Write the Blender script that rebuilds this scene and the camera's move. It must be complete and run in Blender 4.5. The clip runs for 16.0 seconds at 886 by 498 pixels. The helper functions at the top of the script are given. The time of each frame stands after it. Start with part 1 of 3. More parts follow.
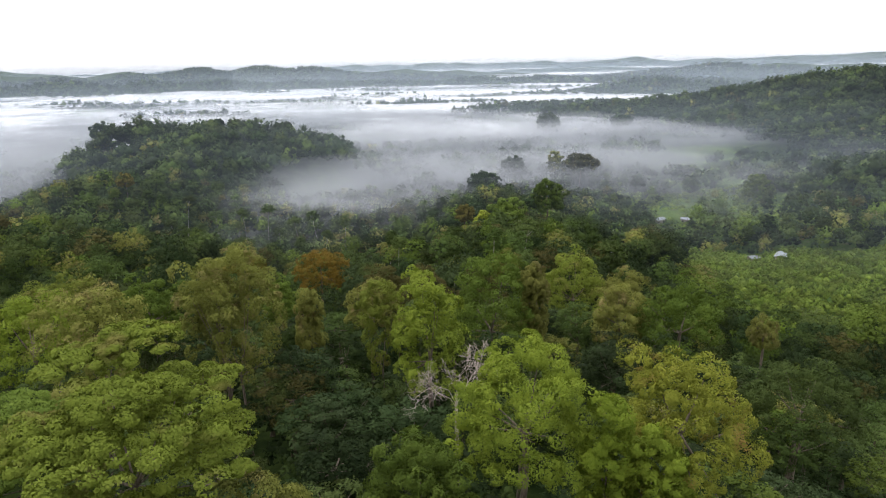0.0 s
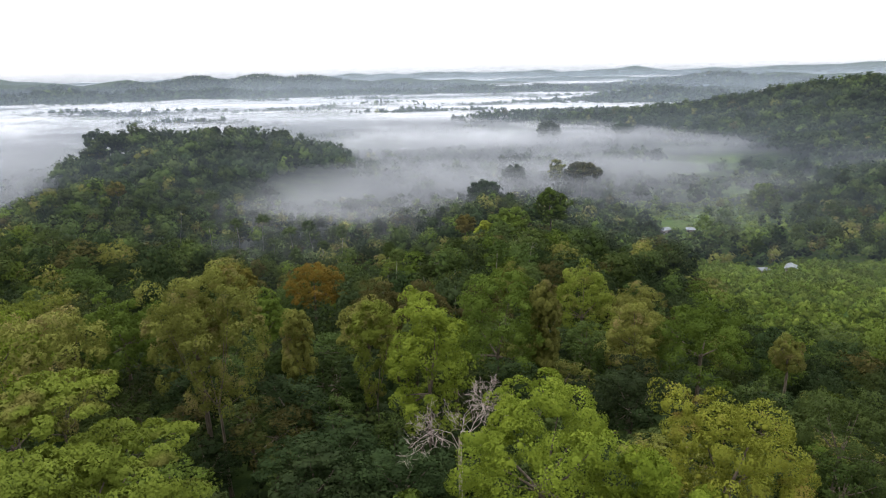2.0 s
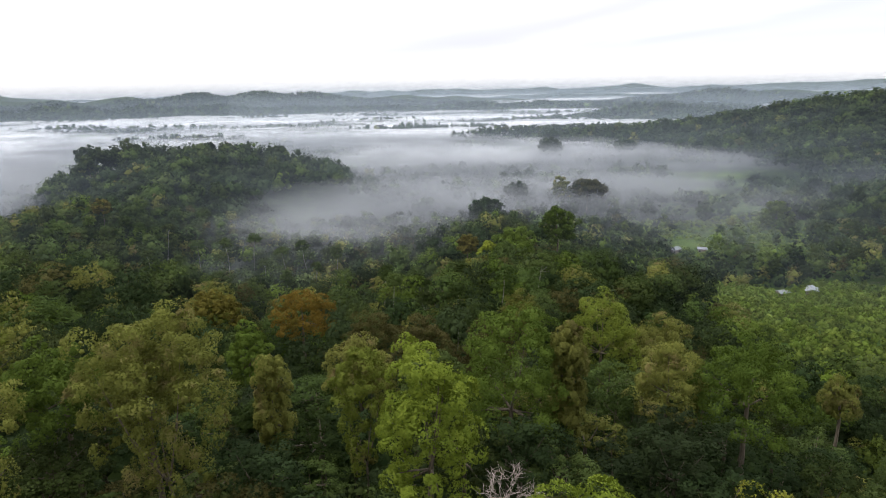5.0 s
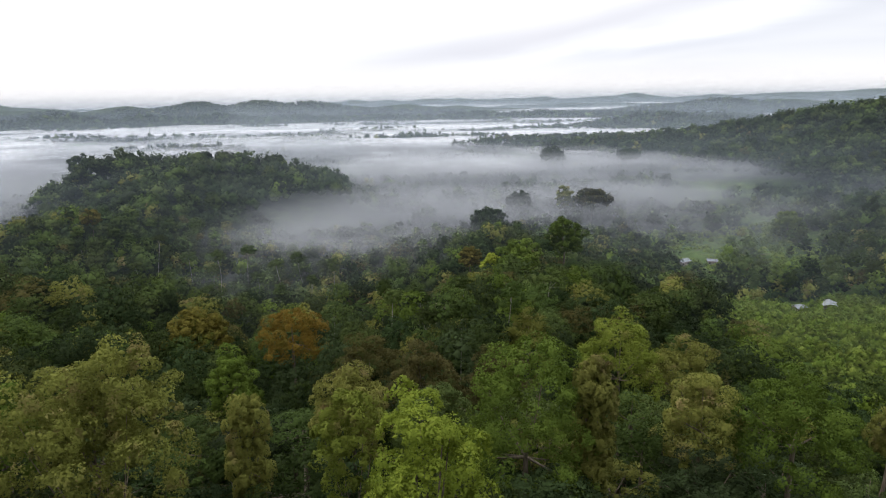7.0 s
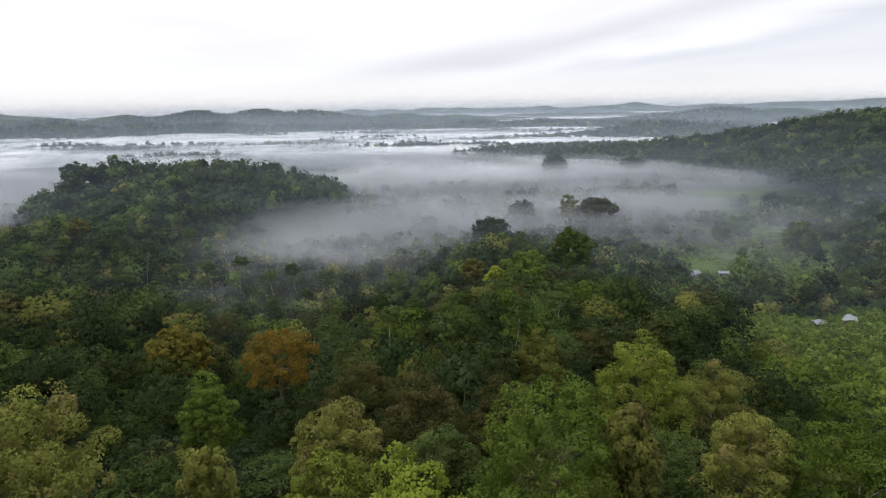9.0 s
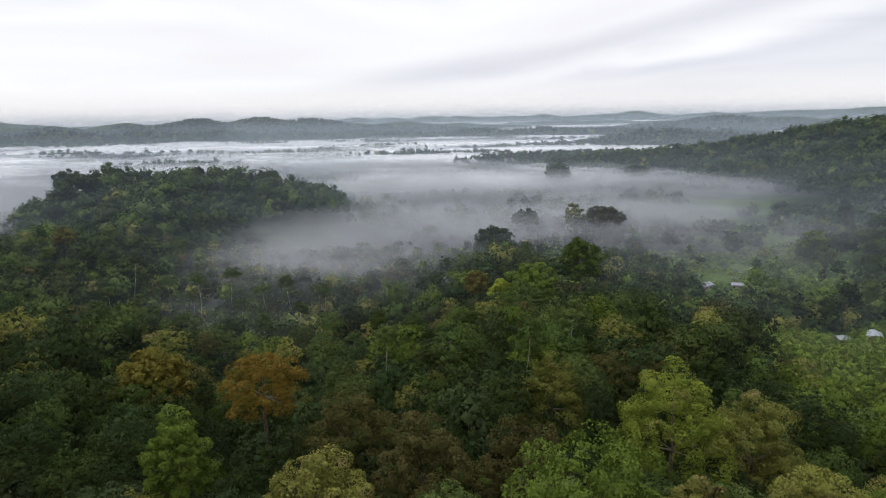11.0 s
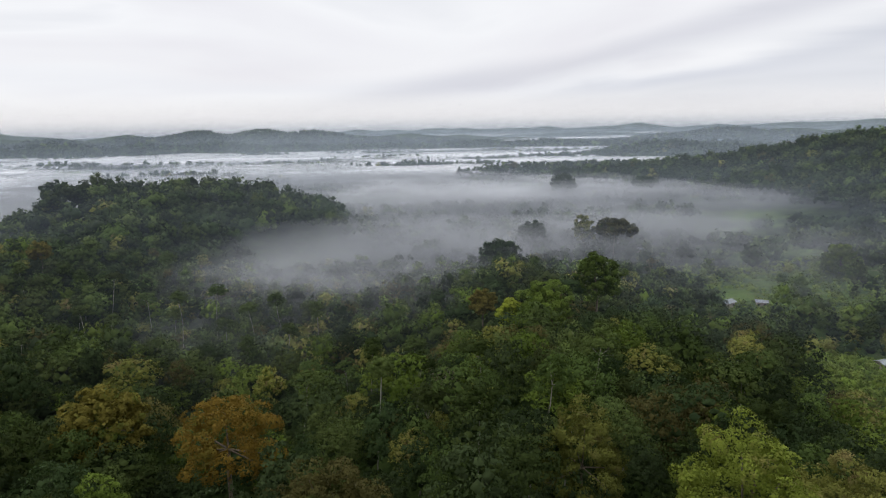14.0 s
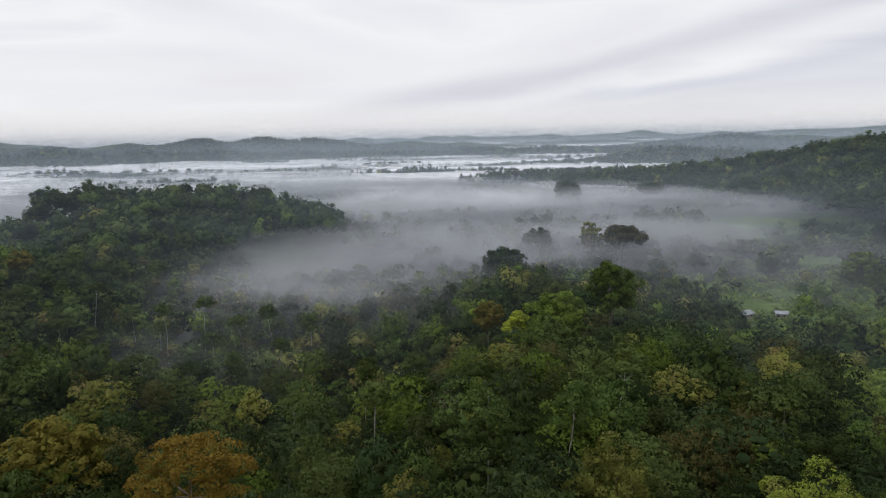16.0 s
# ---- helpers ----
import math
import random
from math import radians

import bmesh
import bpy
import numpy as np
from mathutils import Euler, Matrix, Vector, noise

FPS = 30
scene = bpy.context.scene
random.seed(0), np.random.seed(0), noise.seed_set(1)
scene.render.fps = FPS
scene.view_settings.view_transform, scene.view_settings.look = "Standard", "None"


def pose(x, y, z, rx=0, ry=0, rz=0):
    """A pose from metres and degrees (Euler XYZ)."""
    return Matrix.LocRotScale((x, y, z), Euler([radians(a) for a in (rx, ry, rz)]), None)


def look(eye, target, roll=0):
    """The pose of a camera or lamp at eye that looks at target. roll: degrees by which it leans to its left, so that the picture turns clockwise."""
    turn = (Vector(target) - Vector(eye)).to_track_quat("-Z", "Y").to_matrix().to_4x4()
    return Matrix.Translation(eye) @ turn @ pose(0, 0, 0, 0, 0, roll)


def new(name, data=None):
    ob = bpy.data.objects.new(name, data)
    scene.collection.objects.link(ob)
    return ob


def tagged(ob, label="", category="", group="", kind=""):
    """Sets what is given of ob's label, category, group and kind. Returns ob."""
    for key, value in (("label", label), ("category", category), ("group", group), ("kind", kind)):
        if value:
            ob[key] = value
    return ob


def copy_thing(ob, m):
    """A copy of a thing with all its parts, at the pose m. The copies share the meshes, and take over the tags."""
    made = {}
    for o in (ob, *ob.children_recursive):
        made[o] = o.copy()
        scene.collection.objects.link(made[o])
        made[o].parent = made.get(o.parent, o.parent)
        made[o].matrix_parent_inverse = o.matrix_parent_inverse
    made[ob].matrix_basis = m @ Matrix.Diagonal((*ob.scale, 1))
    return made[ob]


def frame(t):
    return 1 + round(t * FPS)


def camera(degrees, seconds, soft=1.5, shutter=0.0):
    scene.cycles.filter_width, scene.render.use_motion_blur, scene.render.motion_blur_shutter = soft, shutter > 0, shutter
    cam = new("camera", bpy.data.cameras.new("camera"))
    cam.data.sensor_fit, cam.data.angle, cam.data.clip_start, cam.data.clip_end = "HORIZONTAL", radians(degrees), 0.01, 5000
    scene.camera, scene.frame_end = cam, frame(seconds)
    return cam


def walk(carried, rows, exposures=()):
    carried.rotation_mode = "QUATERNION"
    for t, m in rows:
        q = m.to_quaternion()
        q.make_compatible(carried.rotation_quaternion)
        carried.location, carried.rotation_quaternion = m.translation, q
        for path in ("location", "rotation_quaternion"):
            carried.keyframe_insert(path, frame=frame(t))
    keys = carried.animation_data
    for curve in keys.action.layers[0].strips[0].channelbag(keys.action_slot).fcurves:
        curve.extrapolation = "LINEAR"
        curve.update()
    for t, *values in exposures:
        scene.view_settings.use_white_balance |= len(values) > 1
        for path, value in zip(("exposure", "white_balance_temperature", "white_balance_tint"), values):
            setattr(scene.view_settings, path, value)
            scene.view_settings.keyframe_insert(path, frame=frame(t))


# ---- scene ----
cam = camera(70, 16.0, soft=1.0)

# The drone's way: seconds, place, then yaw, pitch and roll in degrees.
FLIGHT = [
    (0, 0.00, 0.00, 106.00, 0.139, -17.093, -1.155),
    (1, -0.15, 4.90, 105.20, 0.087, -16.755, -1.117),
    (2, -0.31, 10.03, 104.40, 0.041, -16.327, -1.092),
    (3, -0.47, 15.40, 103.60, -0.002, -15.823, -1.059),
    (4, -0.64, 21.00, 102.79, -0.023, -15.315, -1.040),
    (5.2, -0.85, 27.99, 101.80, -0.021, -14.757, -1.039),
    (6.4, -1.06, 35.28, 100.78, -0.009, -14.251, -1.037),
    (7.2, -1.20, 40.29, 100.08, -0.003, -13.927, -1.023),
    (8, -1.33, 45.43, 99.36, -0.000, -13.605, -1.000),
    (9, -1.50, 52.01, 98.42, 0.009, -13.205, -0.968),
    (10.2, -1.68, 60.13, 97.23, 0.041, -12.737, -0.947),
    (11.4, -1.85, 68.48, 95.97, 0.099, -12.289, -0.954),
    (12.4, -1.98, 75.61, 94.86, 0.159, -11.926, -0.972),
    (13.4, -2.09, 82.89, 93.68, 0.221, -11.560, -0.986),
    (14.4, -2.18, 90.29, 92.43, 0.289, -11.190, -1.002),
    (15.2, -2.24, 96.31, 91.37, 0.355, -10.901, -1.036),
    (16, -2.29, 102.40, 90.27, 0.417, -10.618, -1.098),
]
walk(cam, [(t, pose(x, y, z, 0, 0, yaw) @ pose(0, 0, 0, 90 + pitch) @ pose(0, 0, 0, 0, 0, roll)) for t, x, y, z, yaw, pitch, roll in FLIGHT], [(0.0, 0.41), (4.0, 0.20), (8.0, -0.03), (12.0, -0.18), (16.0, -0.33)])

# ---------------------------------------------------------------- world, sun
scene.cycles.transparent_max_bounces = 64
scene.view_settings.exposure = 0.0
ZENITH = 1.85  # an overcast sky is brightest overhead
SUN_EL, SUN_AZ = radians(56), radians(-70)

world = bpy.data.worlds.new("overcast_sky")
scene.world = world
world.use_nodes = True


def nodes_of(owner):
    tree = owner.node_tree
    tree.nodes.clear()
    return tree, tree.nodes, tree.links


def add(tree, kind, **values):
    """A node with its properties, and its inputs by name or number."""
    node = tree.nodes.new(kind)
    inputs = values.pop("inputs", {})
    for key, value in values.items():
        setattr(node, key, value)
    for key, value in inputs.items():
        if isinstance(value, bpy.types.NodeSocket):
            tree.links.new(value, node.inputs[key])
        else:
            node.inputs[key].default_value = value
    return node


def ramp(tree, fac, stops):
    node = add(tree, "ShaderNodeValToRGB", inputs={0: fac})
    marks = node.color_ramp.elements
    while len(marks) < len(stops):
        marks.new(0.5)
    for mark, (at, colour) in zip(marks, stops):
        mark.position, mark.color = at, (*colour, 1)
    return node.outputs[0]


def math_node(tree, operation, a, b=0.0, c=0.0, clamp=False):
    return add(tree, "ShaderNodeMath", operation=operation, use_clamp=clamp, inputs={0: a, 1: b, 2: c}).outputs[0]


def smooth(tree, value, low, high, to_low=0.0, to_high=1.0):
    return add(tree, "ShaderNodeMapRange", interpolation_type="SMOOTHSTEP",
               inputs={0: value, 1: low, 2: high, 3: to_low, 4: to_high}).outputs[0]


def build_sky():
    tree, _, links = nodes_of(world)
    way = add(tree, "ShaderNodeTexCoord").outputs["Generated"]
    nishita = add(tree, "ShaderNodeTexSky", sky_type="NISHITA", sun_disc=False, sun_elevation=SUN_EL, sun_rotation=SUN_AZ)
    blue = add(tree, "ShaderNodeMix", data_type="RGBA", blend_type="MULTIPLY",
               inputs={0: 1.0, 6: nishita.outputs[0], 7: (0.1, 0.1, 0.1, 1)}).outputs[2]
    z = add(tree, "ShaderNodeSeparateXYZ", inputs={0: way}).outputs[2]
    # cloud deck: streaks drawn out along the horizon
    flat = add(tree, "ShaderNodeMapping", inputs={0: way, 1: (0.35, 0.1, 0.0), 2: (0.0, radians(-7), 0.0), 3: (1.2, 1.2, 6.5)}).outputs[0]
    wide = add(tree, "ShaderNodeTexNoise", inputs={"Vector": flat, "Scale": 1.25, "Detail": 5.0, "Roughness": 0.45, "Distortion": 0.6}).outputs[0]
    cloud = ramp(tree, wide, [(0.30, (0.87, 0.88, 0.91)), (0.42, (1.02, 1.02, 1.035)), (0.54, (1.18, 1.17, 1.16)), (0.72, (1.07, 1.045, 1.06))])
    # two long grey bands of cloud that rise to the east
    east, north, _ = add(tree, "ShaderNodeSeparateXYZ", inputs={0: way}).outputs
    side = math_node(tree, "DIVIDE", east, math_node(tree, "MAXIMUM", north, 0.05))
    ragged = math_node(tree, "MULTIPLY_ADD", wide, 0.16, -0.08)
    for base, slope, reach, begin, tone in ((0.062, 0.17, 0.045, -0.30, (0.80, 0.80, 0.835)), (0.018, 0.105, 0.030, 0.0, (0.86, 0.87, 0.90)), (0.060, -0.02, 0.035, -9.0, (0.95, 0.955, 0.97))):
        line = math_node(tree, "ADD", math_node(tree, "MULTIPLY_ADD", side, -slope, z), math_node(tree, "ADD", ragged, -base))
        grey = math_node(tree, "MULTIPLY", smooth(tree, math_node(tree, "ABSOLUTE", line), reach, 0.0), smooth(tree, side, begin, begin + 0.35))
        cloud = add(tree, "ShaderNodeMix", data_type="RGBA", blend_type="MULTIPLY", inputs={0: grey, 6: cloud, 7: (*tone, 1)}).outputs[2]
    low_sky = smooth(tree, z, 0.005, 0.05)
    cloud = add(tree, "ShaderNodeMix", data_type="RGBA", inputs={0: low_sky, 6: (1.07, 1.045, 1.03, 1), 7: cloud}).outputs[2]
    glow = smooth(tree, z, 0.16, 1.0, 1.0, ZENITH)
    lit = add(tree, "ShaderNodeMix", data_type="RGBA", blend_type="MULTIPLY", inputs={0: 1.0, 6: cloud, 7: (1, 1, 1, 1)})
    links.new(glow, lit.inputs[7])
    cover = add(tree, "ShaderNodeMix", data_type="RGBA", inputs={0: 0.94, 6: blue, 7: lit.outputs[2]}).outputs[2]
    cool = add(tree, "ShaderNodeMix", data_type="RGBA", blend_type="MULTIPLY", inputs={0: 1.0, 6: cover, 7: (0.975, 0.99, 1.03, 1)}).outputs[2]
    background = add(tree, "ShaderNodeBackground", inputs={0: cool, 1: 1.0})
    links.new(background.outputs[0], add(tree, "ShaderNodeOutputWorld").inputs[0])


build_sky()
sun = new("sun", bpy.data.lights.new("sun", "SUN"))
sun.data.energy, sun.data.angle, sun.data.color = 1.5, radians(40), (1.0, 0.96, 0.88)
sun.matrix_world = look((math.sin(SUN_AZ) * 50, math.cos(SUN_AZ) * 50, math.tan(SUN_EL) * 50), (0, 0, 0))


# ---------------------------------------------------------------- materials
def material(name):
    mat = bpy.data.materials.new(name)
    mat.use_nodes = True
    tree, _, _ = nodes_of(mat)
    return mat, tree


def finish(tree, shader):
    tree.links.new(shader, add(tree, "ShaderNodeOutputMaterial").inputs[0])


def leaf_material(name, dark, light, spread=0.25, accent=None):
    """Leaves: a tint for each spray of leaves, one for each tree, and patches of older leaves."""
    mat, tree = material(name)
    geometry = add(tree, "ShaderNodeNewGeometry")
    of_tree = add(tree, "ShaderNodeAttribute", attribute_type="GEOMETRY", attribute_name="tint").outputs["Fac"]
    each = math_node(tree, "FRACT", math_node(tree, "ADD", add(tree, "ShaderNodeObjectInfo").outputs["Random"], of_tree))
    spray = math_node(tree, "POWER", geometry.outputs["Random Per Island"], 1.3)
    patch = add(tree, "ShaderNodeTexNoise", inputs={"Vector": geometry.outputs["Position"], "Scale": 0.35, "Detail": 2.0}).outputs[0]
    mixed = math_node(tree, "MULTIPLY_ADD", spray, 0.26, math_node(tree, "MULTIPLY_ADD", patch, 0.85, -0.05), clamp=True)
    colour = ramp(tree, mixed, [(0.0, dark), (0.55, tuple((a + b) / 2 for a, b in zip(dark, light))), (1.0, light)])
    if accent:
        old = add(tree, "ShaderNodeTexNoise", inputs={"Vector": geometry.outputs["Position"], "Scale": 0.22, "Detail": 3.0}).outputs[0]
        colour = add(tree, "ShaderNodeMix", data_type="RGBA",
                     inputs={0: smooth(tree, old, 0.54, 0.70), 6: colour, 7: (*accent, 1)}).outputs[2]
    tint = add(tree, "ShaderNodeHueSaturation",
               inputs={"Hue": math_node(tree, "MULTIPLY_ADD", each, -0.05 * spread, 0.5),
                       "Saturation": math_node(tree, "MULTIPLY_ADD", each, -0.15 * spread, 1.0),
                       "Value": math_node(tree, "MULTIPLY_ADD", math_node(tree, "FRACT", math_node(tree, "MULTIPLY", each, 7.31)), 2.2 * spread, 1.0 - 1.0 * spread),
                       "Color": colour}).outputs[0]
    body = add(tree, "ShaderNodeBsdfPrincipled", inputs={"Base Color": tint, "Roughness": 0.65, "Specular IOR Level": 0.05})
    through_leaf = add(tree, "ShaderNodeBsdfTranslucent", inputs={0: tint})
    mix = add(tree, "ShaderNodeMixShader", inputs={0: 0.34, 1: body.outputs[0], 2: through_leaf.outputs[0]})
    finish(tree, mix.outputs[0])
    return mat


def bark_material(name, dark, light):
    mat, tree = material(name)
    place = add(tree, "ShaderNodeNewGeometry").outputs["Position"]
    grain = add(tree, "ShaderNodeTexNoise", inputs={"Vector": add(tree, "ShaderNodeMapping", inputs={0: place, 3: (3, 3, 0.5)}).outputs[0], "Scale": 1.5, "Detail": 6.0}).outputs[0]
    colour = ramp(tree, grain, [(0.35, dark), (0.65, light)])
    bump = add(tree, "ShaderNodeBump", inputs={"Strength": 0.6, "Distance": 0.08, "Height": grain})
    finish(tree, add(tree, "ShaderNodeBsdfPrincipled", inputs={"Base Color": colour, "Roughness": 0.85, "Normal": bump.outputs[0]}).outputs[0])
    return mat


LEAF = {
    "mid": leaf_material("leaf_mid_green", (0.0225, 0.042, 0.0112), (0.076, 0.111, 0.0251), 0.44),
    "deep": leaf_material("leaf_deep_green", (0.012, 0.024, 0.0092), (0.038, 0.060, 0.0185), 0.40),
    "bright": leaf_material("leaf_bright_green", (0.095, 0.142, 0.0158), (0.230, 0.290, 0.0317), 0.12),
    "fresh": leaf_material("leaf_fresh_green", (0.042, 0.074, 0.0119), (0.118, 0.168, 0.0238), 0.28),
    "yellow": leaf_material("leaf_yellow_green", (0.078, 0.108, 0.0145), (0.176, 0.216, 0.0304), 0.18, (0.155, 0.150, 0.0396)),
    "ochre": leaf_material("leaf_ochre_green", (0.105, 0.125, 0.0158), (0.240, 0.260, 0.0343), 0.1, (0.185, 0.135, 0.0343)),
    "lime": leaf_material("leaf_lime", (0.17, 0.22, 0.0198), (0.32, 0.35, 0.0396), 0.1),
    "olive": leaf_material("leaf_olive", (0.080, 0.094, 0.0185), (0.205, 0.212, 0.0475), 0.22, (0.185, 0.155, 0.0594)),
    "tan": leaf_material("leaf_tan", (0.085, 0.077, 0.0145), (0.200, 0.172, 0.0343), 0.15, (0.075, 0.105, 0.0185)),
    "orange": leaf_material("leaf_orange_brown", (0.098, 0.066, 0.0119), (0.250, 0.165, 0.0264), 0.1, (0.13, 0.105, 0.0185)),
    "brown": leaf_material("leaf_brown", (0.042, 0.042, 0.0132), (0.100, 0.090, 0.0264), 0.2, (0.036, 0.058, 0.0132)),
    "scrub": leaf_material("leaf_scrub", (0.058, 0.100, 0.0132), (0.150, 0.205, 0.0264), 0.3),
}
BARK = bark_material("bark_brown", (0.05, 0.038, 0.025), (0.14, 0.11, 0.08))
PALE_BARK = bark_material("bark_pale", (0.13, 0.12, 0.10), (0.29, 0.27, 0.24))
DEAD_BARK = bark_material("bark_dead", (0.24, 0.19, 0.165), (0.46, 0.39, 0.35))


def ground_material():
    mat, tree = material("forest_floor")
    place = add(tree, "ShaderNodeNewGeometry").outputs["Position"]
    broad = add(tree, "ShaderNodeTexNoise", inputs={"Vector": place, "Scale": 0.006, "Detail": 4.0}).outputs[0]
    fine = add(tree, "ShaderNodeTexNoise", inputs={"Vector": place, "Scale": 0.12, "Detail": 6.0, "Roughness": 0.7}).outputs[0]
    low = smooth(tree, add(tree, "ShaderNodeSeparateXYZ", inputs={0: place}).outputs[2], 9.0, 14.0, 1.0, 0.0)
    litter = ramp(tree, fine, [(0.35, (0.010, 0.020, 0.005)), (0.65, (0.034, 0.052, 0.012))])
    grass = ramp(tree, fine, [(0.3, (0.030, 0.058, 0.012)), (0.55, (0.060, 0.095, 0.020)), (0.75, (0.11, 0.10, 0.050))])
    x, y, _ = add(tree, "ShaderNodeSeparateXYZ", inputs={0: place}).outputs
    field = math_node(tree, "MULTIPLY", smooth(tree, x, 100.0, 114.0), math_node(tree, "MULTIPLY", smooth(tree, y, 196.0, 212.0), smooth(tree, y, 470.0, 440.0)))
    meadow = math_node(tree, "MAXIMUM", field, math_node(tree, "MULTIPLY", low, smooth(tree, broad, 0.52, 0.62)))
    colour = add(tree, "ShaderNodeMix", data_type="RGBA", inputs={0: meadow, 6: litter, 7: grass}).outputs[2]
    bump = add(tree, "ShaderNodeBump", inputs={"Strength": 0.8, "Distance": 0.6, "Height": fine})
    finish(tree, add(tree, "ShaderNodeBsdfPrincipled", inputs={"Base Color": colour, "Roughness": 0.95, "Specular IOR Level": 0.05, "Normal": bump.outputs[0]}).outputs[0])
    return mat


def mist_material(name, strength, near, full, grain, low, high, colour=(0.93, 0.94, 0.96), edge=0.0):
    """Thin drifting mist: lets most light through and scatters the rest. It begins at y = near and is full at y = full."""
    mat, tree = material(name)
    place = add(tree, "ShaderNodeNewGeometry").outputs["Position"]
    each = add(tree, "ShaderNodeObjectInfo").outputs["Random"]
    parts = add(tree, "ShaderNodeSeparateXYZ", inputs={0: place}).outputs
    shift = add(tree, "ShaderNodeCombineXYZ", inputs={2: math_node(tree, "MULTIPLY", each, 0.9)}).outputs[0]
    drawn = add(tree, "ShaderNodeMapping", inputs={0: place, 3: (0.55 * grain, grain, grain * 2.0)}).outputs[0]
    moved = add(tree, "ShaderNodeVectorMath", operation="ADD", inputs={0: drawn, 1: shift}).outputs[0]
    banks = add(tree, "ShaderNodeTexNoise", inputs={"Vector": moved, "Scale": 1.0, "Detail": 5.0, "Roughness": 0.55, "Distortion": 0.4}).outputs[0]
    body = smooth(tree, banks, low, high)
    # the edge of the mist draws back along the spur, the pasture and the western hill
    west_end = smooth(tree, parts[0], -280.0, -335.0, 0.0, 230.0)
    spur = math_node(tree, "ADD", smooth(tree, parts[0], -60.0, 110.0, 0.0, -edge), smooth(tree, parts[0], 200.0, 310.0, 0.0, -1.1 * edge))
    east = math_node(tree, "ADD", math_node(tree, "ADD", west_end, spur), smooth(tree, parts[0], -85.0, -190.0, 0.0, -200.0))
    wander = math_node(tree, "MULTIPLY_ADD", banks, 260.0, math_node(tree, "ADD", math_node(tree, "ADD", parts[1], east), -130.0))
    begin = smooth(tree, wander, near, full)
    alpha = math_node(tree, "MULTIPLY", math_node(tree, "MULTIPLY", body, begin), strength)
    white = add(tree, "ShaderNodeBsdfDiffuse", inputs={0: (*colour, 1), "Normal": add(tree, "ShaderNodeCombineXYZ", inputs={2: 1.0}).outputs[0]})
    shader = add(tree, "ShaderNodeMixShader", inputs={0: alpha, 1: add(tree, "ShaderNodeBsdfTransparent").outputs[0], 2: white.outputs[0]})
    finish(tree, shader.outputs[0])
    return mat


# ---------------------------------------------------------------- the lie of the land
# hills: centre x, y, half-widths, turn, height
HILLS = [
    (-46, 19, 125, 92, -0.14, 53.0), (30, 236, 34, 118, -0.10, 19.5), (150, 245, 70, 42, 0.0, 7.5), (310, 430, 62, 55, 0.0, 12.0), (-201, 196, 90, 64, 0.18, 30.4), (-202, 378, 42, 40, 0.05, 18.0),
    (-200, 500, 45, 50, 0.0, 17.0), (-288, 580, 27, 50, 0.0, 22.0), (-190, 600, 72, 50, -0.2, 27.0), (552, 739, 108, 249, 0.21, 59.0), (262, 1000, 170, 80, -0.72, 17.0),
    # far country
    (-1250, 1950, 620, 170, 0.15, 42.0), (-640, 2480, 420, 170, 0.1, 50.0), (-1900, 2600, 700, 260, 0.1, 66.0),
    (570, 1500, 170, 110, 0.1, 40.0), (880, 2260, 330, 120, -0.1, 30.0), (1500, 2500, 420, 200, 0.0, 45.0),
    # low wooded rises that stand out of the mist
    (-430, 1090, 150, 20, 0.03, 10.5), (-60, 1240, 130, 24, -0.04, 11.5), (-720, 1380, 220, 30, 0.05, 14.0), (130, 1430, 140, 26, 0.0, 12.0),
    (-250, 1720, 220, 34, 0.03, 15.0), (370, 1760, 160, 32, 0.0, 14.0), (-930, 1130, 170, 24, 0.02, 11.0), (70, 1060, 70, 18, 0.0, 9.0), (640, 1950, 260, 40, 0.02, 16.0), (-330, 920, 90, 16, 0.0, 8.5),
    (-100, 1530, 190, 60, 0.0, 12.0), (-330, 1330, 260, 55, 0.05, 10.0), (230, 2050, 320, 90, 0.05, 24.0), (-150, 2900, 420, 120, 0.0, 38.0),
    (700, 3300, 520, 150, 0.0, 32.0), (1350, 4300, 420, 230, 0.0, 36.0), (2500, 4050, 560, 260, 0.1, 66.0),
    (150, 4450, 900, 200, 0.0, 40.0), (-1500, 4300, 1100, 260, 0.0, 26.0),
]


def rise(x, y):
    """The height of the ground, for numbers or arrays."""
    x, y = np.asarray(x, float), np.asarray(y, float)
    z = np.zeros(np.broadcast(x, y).shape)
    for cx, cy, sx, sy, turn, high in HILLS:
        c, s = math.cos(turn), math.sin(turn)
        u, v = (x - cx) * c + (y - cy) * s, -(x - cx) * s + (y - cy) * c
        z = z + high * np.exp(-0.5 * (u / sx) ** 2 - 0.5 * (v / sy) ** 2)
    far = np.clip((np.hypot(x, y) - 900) / 900, 0, 1)
    z = z * (1 + 0.22 * far * (np.sin(x / 97 + 1.3) * np.sin(y / 131) + 0.6 * np.sin(x / 41 + y / 67)))
    return z + 1.2 * np.sin(x / 23 + 0.7) * np.sin(y / 29)


def tall(x, y):
    """How tall the forest stands: low in the valley, tall on the hills."""
    return 17 + 8 * (1 - np.exp(-rise(x, y) / 15))


